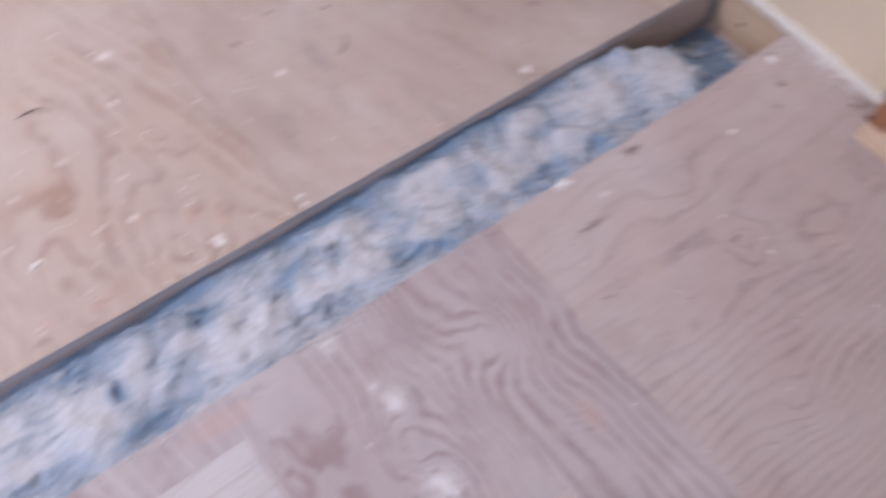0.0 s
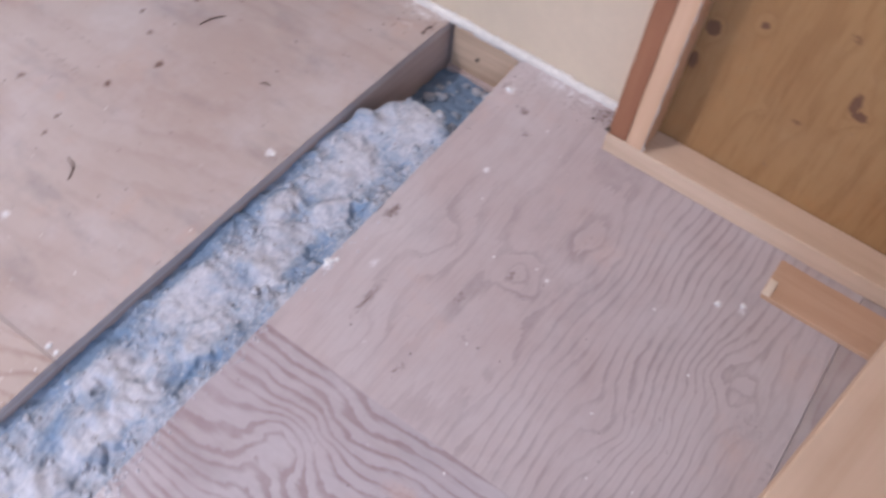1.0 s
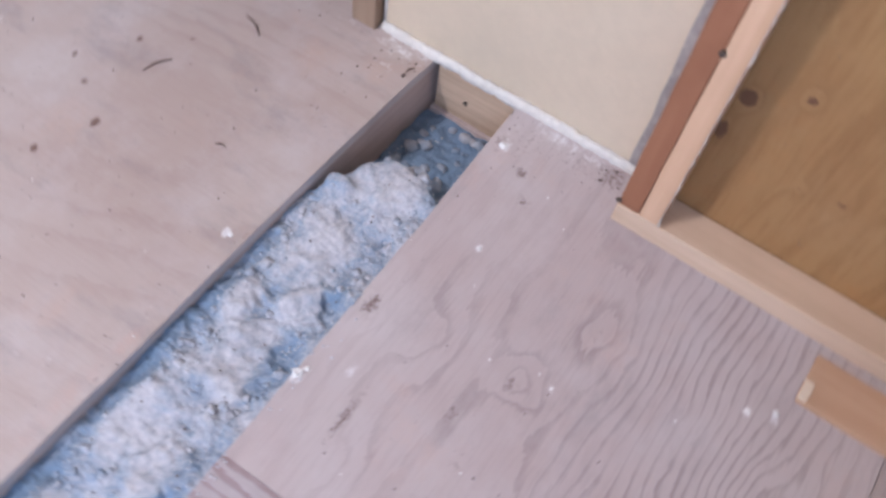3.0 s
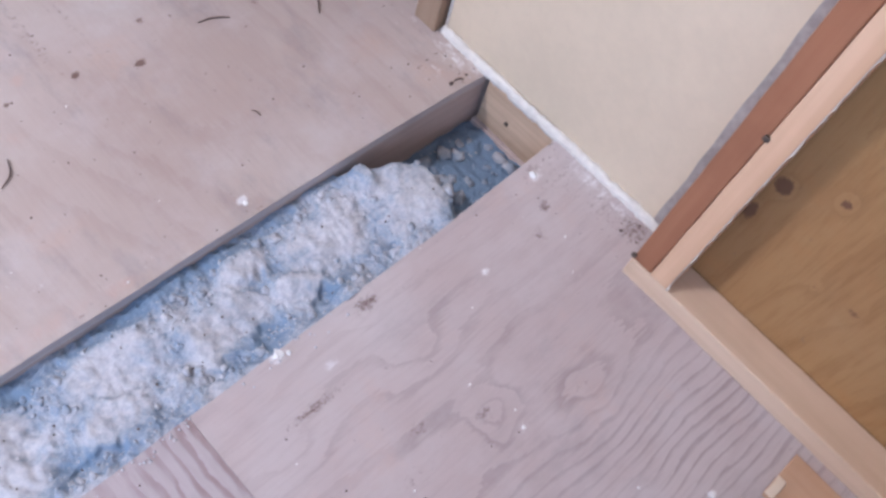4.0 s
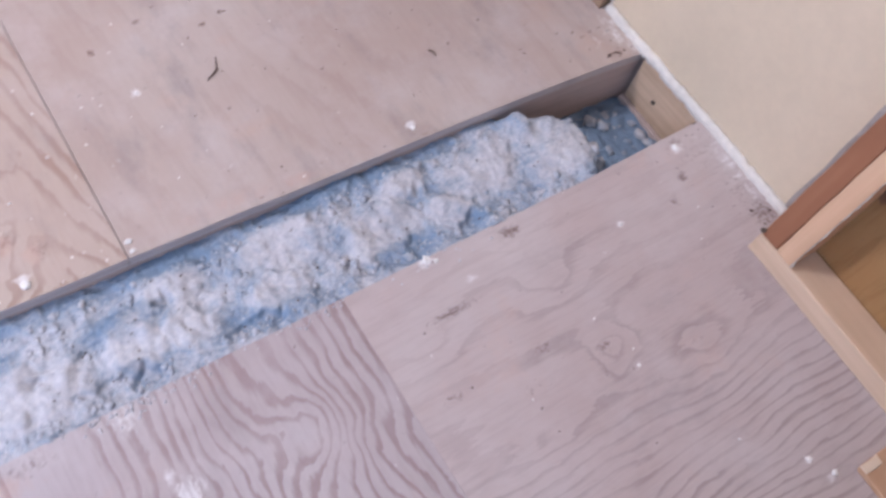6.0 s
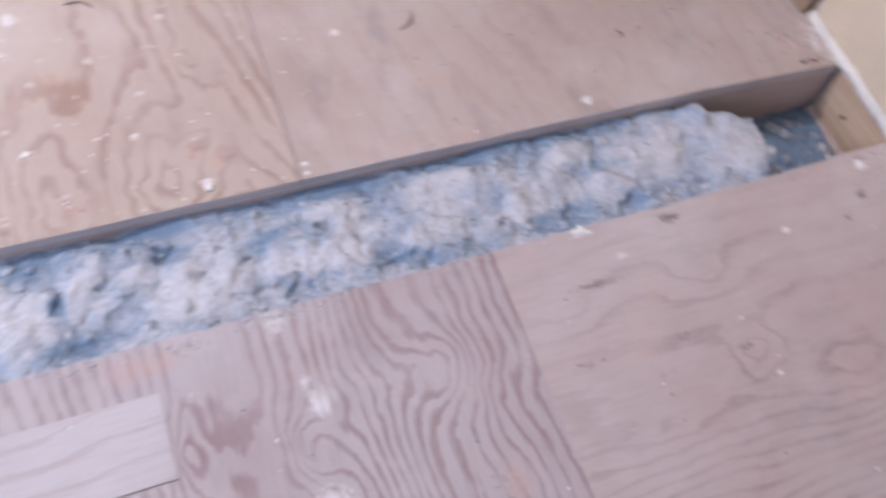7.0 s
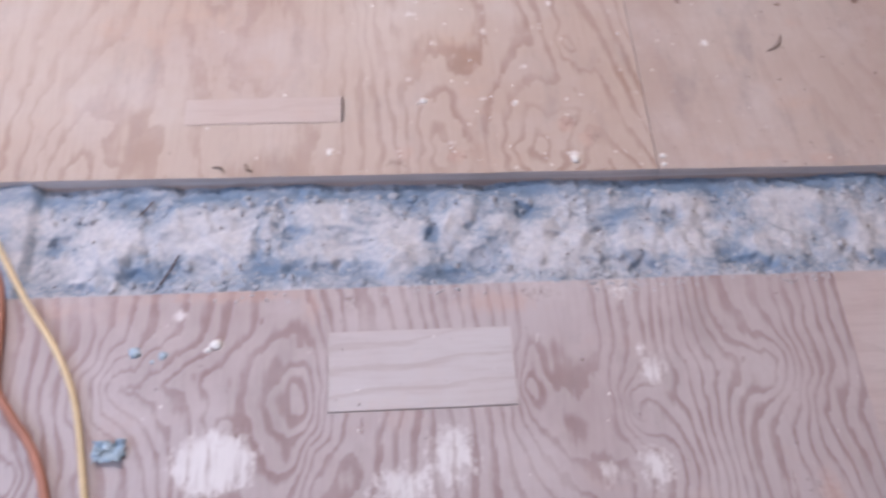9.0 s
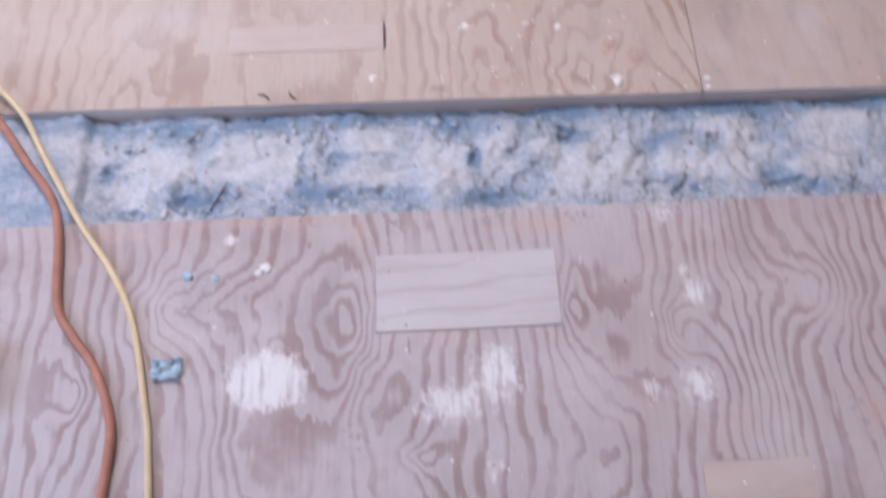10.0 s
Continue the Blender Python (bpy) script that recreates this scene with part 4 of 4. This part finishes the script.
# ---- plaster crumbs and specks ----
rng = random.Random(11)
big = [(-0.075, -0.024, 0.0055), (-0.531, -0.0105, 0.006), (-0.520, -0.016, 0.004), (-0.43, 0.184, 0.0038), (-0.244, -0.091, 0.003), (-0.987, 0.186, 0.006), (-0.859, 0.189, 0.0045), (-0.859, 0.174, 0.004), (-1.338, 0.208, 0.004),
       (-1.478, -0.08, 0.006), (-1.488, -0.087, 0.004), (-0.237, -0.492, 0.0045), (-0.218, -0.524, 0.005), (-0.754, 0.401, 0.003), (-0.36, -0.275, 0.003), (-1.81, -0.165, 0.005), (-1.063, 0.292, 0.004), (-1.199, 0.298, 0.0045)]
for x, y, r in big:
    v, f = rock(rng, r, 0.5)
    ob = tagged(link_mesh("plaster_crumb", v, f, M_CRUMB, None, False), "small white plaster crumb on the plywood", "crumb", group="plaster crumbs")
    ob.location = (x, y, r * 0.30)
spots = []
for i in range(190):
    side = rng.random() < 0.68
    x = rng.uniform(-1.9, 0.0) if not side else rng.gauss(-1.05, 0.22)
    y = far_edge(x) + rng.random() ** 1.2 * 0.55 + 0.003 if side else near_edge(x) - rng.random() * 0.6 - 0.003
    if y < -0.2 and x > -0.12:
        continue
    r = rng.uniform(0.0006, 0.0022)
    spots.append((x, y, r * 0.35, r))
tagged(scatter("plaster_grit", rng, spots, M_CRUMB), "scattered white plaster grit on the floor", "grit", kind="stuff")
spots = []
for i in range(170):
    k = rng.random()
    if k < 0.35:
        x, y = -abs(rng.gauss(0, 0.05)) - 0.004, rng.uniform(-0.2, 0.24)
        if 0 <= y <= SLOT:
            continue
    elif k < 0.75:
        x, y = rng.uniform(-0.85, 0.0), SLOT + 0.018 + rng.random() * 0.6
    else:
        x, y = rng.uniform(-1.9, -0.1), -0.010 - rng.random() * 0.45
        if x > -0.12 and y < -0.2:
            continue
    r = rng.uniform(0.0006, 0.0034 if k < 0.35 and rng.random() < 0.3 else 0.0018)
    spots.append((x, y, r * 0.35, r))
for i in range(90):
    x, y = rng.uniform(-1.7, -0.19), rng.uniform(0.012, 0.135)
    r = rng.uniform(0.0007, 0.0019)
    spots.append((x, y, fluff_height(x, y) + r * 0.5, r))
tagged(scatter("dirt_grit", rng, spots, M_NEEDLE), "dark grit and dirt specks on the floor", "grit", kind="stuff")

# ---- scraps at the left ----
bm = bmesh.new()
bmesh.ops.create_grid(bm, x_segments=14, y_segments=12, size=0.5)
for vert in bm.verts:
    q = vert.co.copy()
    n = noise.noise(Vector((q.x * 4, q.y * 4, 3)))
    vert.co = Vector((q.x * 0.036 + 0.006 * n, q.y * 0.026 + 0.005 * noise.noise(Vector((q.x * 5, q.y * 5, 8))), 0.007 + 0.012 * noise.noise(Vector((q.x * 3.2, q.y * 3, 1)))))
for vert in bm.verts:
    vert.co.x *= 1 + 0.22 * noise.noise(Vector((vert.co.y * 120, 4, 1)))
    vert.co.y *= 1 + 0.22 * noise.noise(Vector((vert.co.x * 120, 9, 1)))
lowest = min(vert.co.z for vert in bm.verts)
for vert in bm.verts:
    vert.co.z += 0.001 - lowest
bmesh.ops.solidify(bm, geom=bm.faces[:], thickness=0.0008)
scrap = tagged(part("plastic_scrap", bm, M_BLUE, None, smooth=True), "crumpled light blue plastic scrap on the plywood", "plastic scrap")
scrap.location = (-1.593, -0.212, 0.0)
for x, y, r in ((-1.578, -0.087, 0.007), (-1.543, -0.092, 0.005), (-1.555, -0.1, 0.003)):
    v, f = rock(rng, r, 0.2)
    ob = tagged(link_mesh("plastic_chip", v, f, M_BLUE, None, True), "small blue plastic chip on the plywood", "plastic scrap", group="blue chips")
    ob.location = (x, y, r * 0.12)
green = tagged(part("dark_case", box_bm(-1.885, -1.803, -0.262, -0.172, 0.0006, 0.034, 0.007, 8, 0.001), M_GREEN, None, smooth=True), "small dark green plastic case on the floor", "case")

# ---- unseen room, added to close the place and bounce the light ----
def wall_box(name, label, *b):
    return tagged(part(name, box_bm(*b, 0.0), M_ROOM), label, "wall", kind="structure")


tagged(part("ceiling", box_bm(-3.5, 1.7, -1.8, 2.7, 2.45, 2.55, 0.0), M_ROOM), "added pale ceiling out of view", "ceiling", kind="structure")
tagged(part("floor_beyond", box_bm(-3.4, -2.602, -1.7, 2.6, -0.03, -0.001, 0.0), M_E), "plywood floor further into the room", "floor", kind="structure")
wall_box("wall_south", "added pale wall out of view", -3.5, 1.7, -1.8, -1.702, -0.2, 2.45)
wall_box("wall_west", "added pale wall below the unseen window", -3.5, WIN["x"], -1.7, 2.6, -0.2, WIN["z0"])
wall_box("wall_west", "added pale wall above the unseen window", -3.5, WIN["x"], -1.7, 2.6, WIN["z1"], 2.45)
wall_box("wall_west", "added pale wall beside the unseen window", -3.5, WIN["x"], -1.7, WIN["y0"], WIN["z0"], WIN["z1"])
wall_box("wall_west", "added pale wall beside the unseen window", -3.5, WIN["x"], WIN["y1"], 2.6, WIN["z0"], WIN["z1"])
tagged(part("floor_beyond", box_bm(0.062, 1.6, -1.7, 0.148, -0.03, -0.001, 0.0), M_E), "plywood floor behind the drywall", "floor", kind="structure")
wall_box("wall_north", "added pale wall out of view", -3.5, 1.7, 2.602, 2.7, -0.2, 2.45)
wall_box("wall_far_east", "added pale wall beyond the doorway", 1.602, 1.7, -1.7, 2.6, -0.2, 2.45)
wall_box("wall_east", "added pale wall over the doorway", 0.010, 0.085, 0.303, 2.6, 2.10, 2.45)
wall_box("wall_east", "added pale wall past the doorway", 0.010, 0.085, 1.25, 2.6, 0.0005, 2.10)
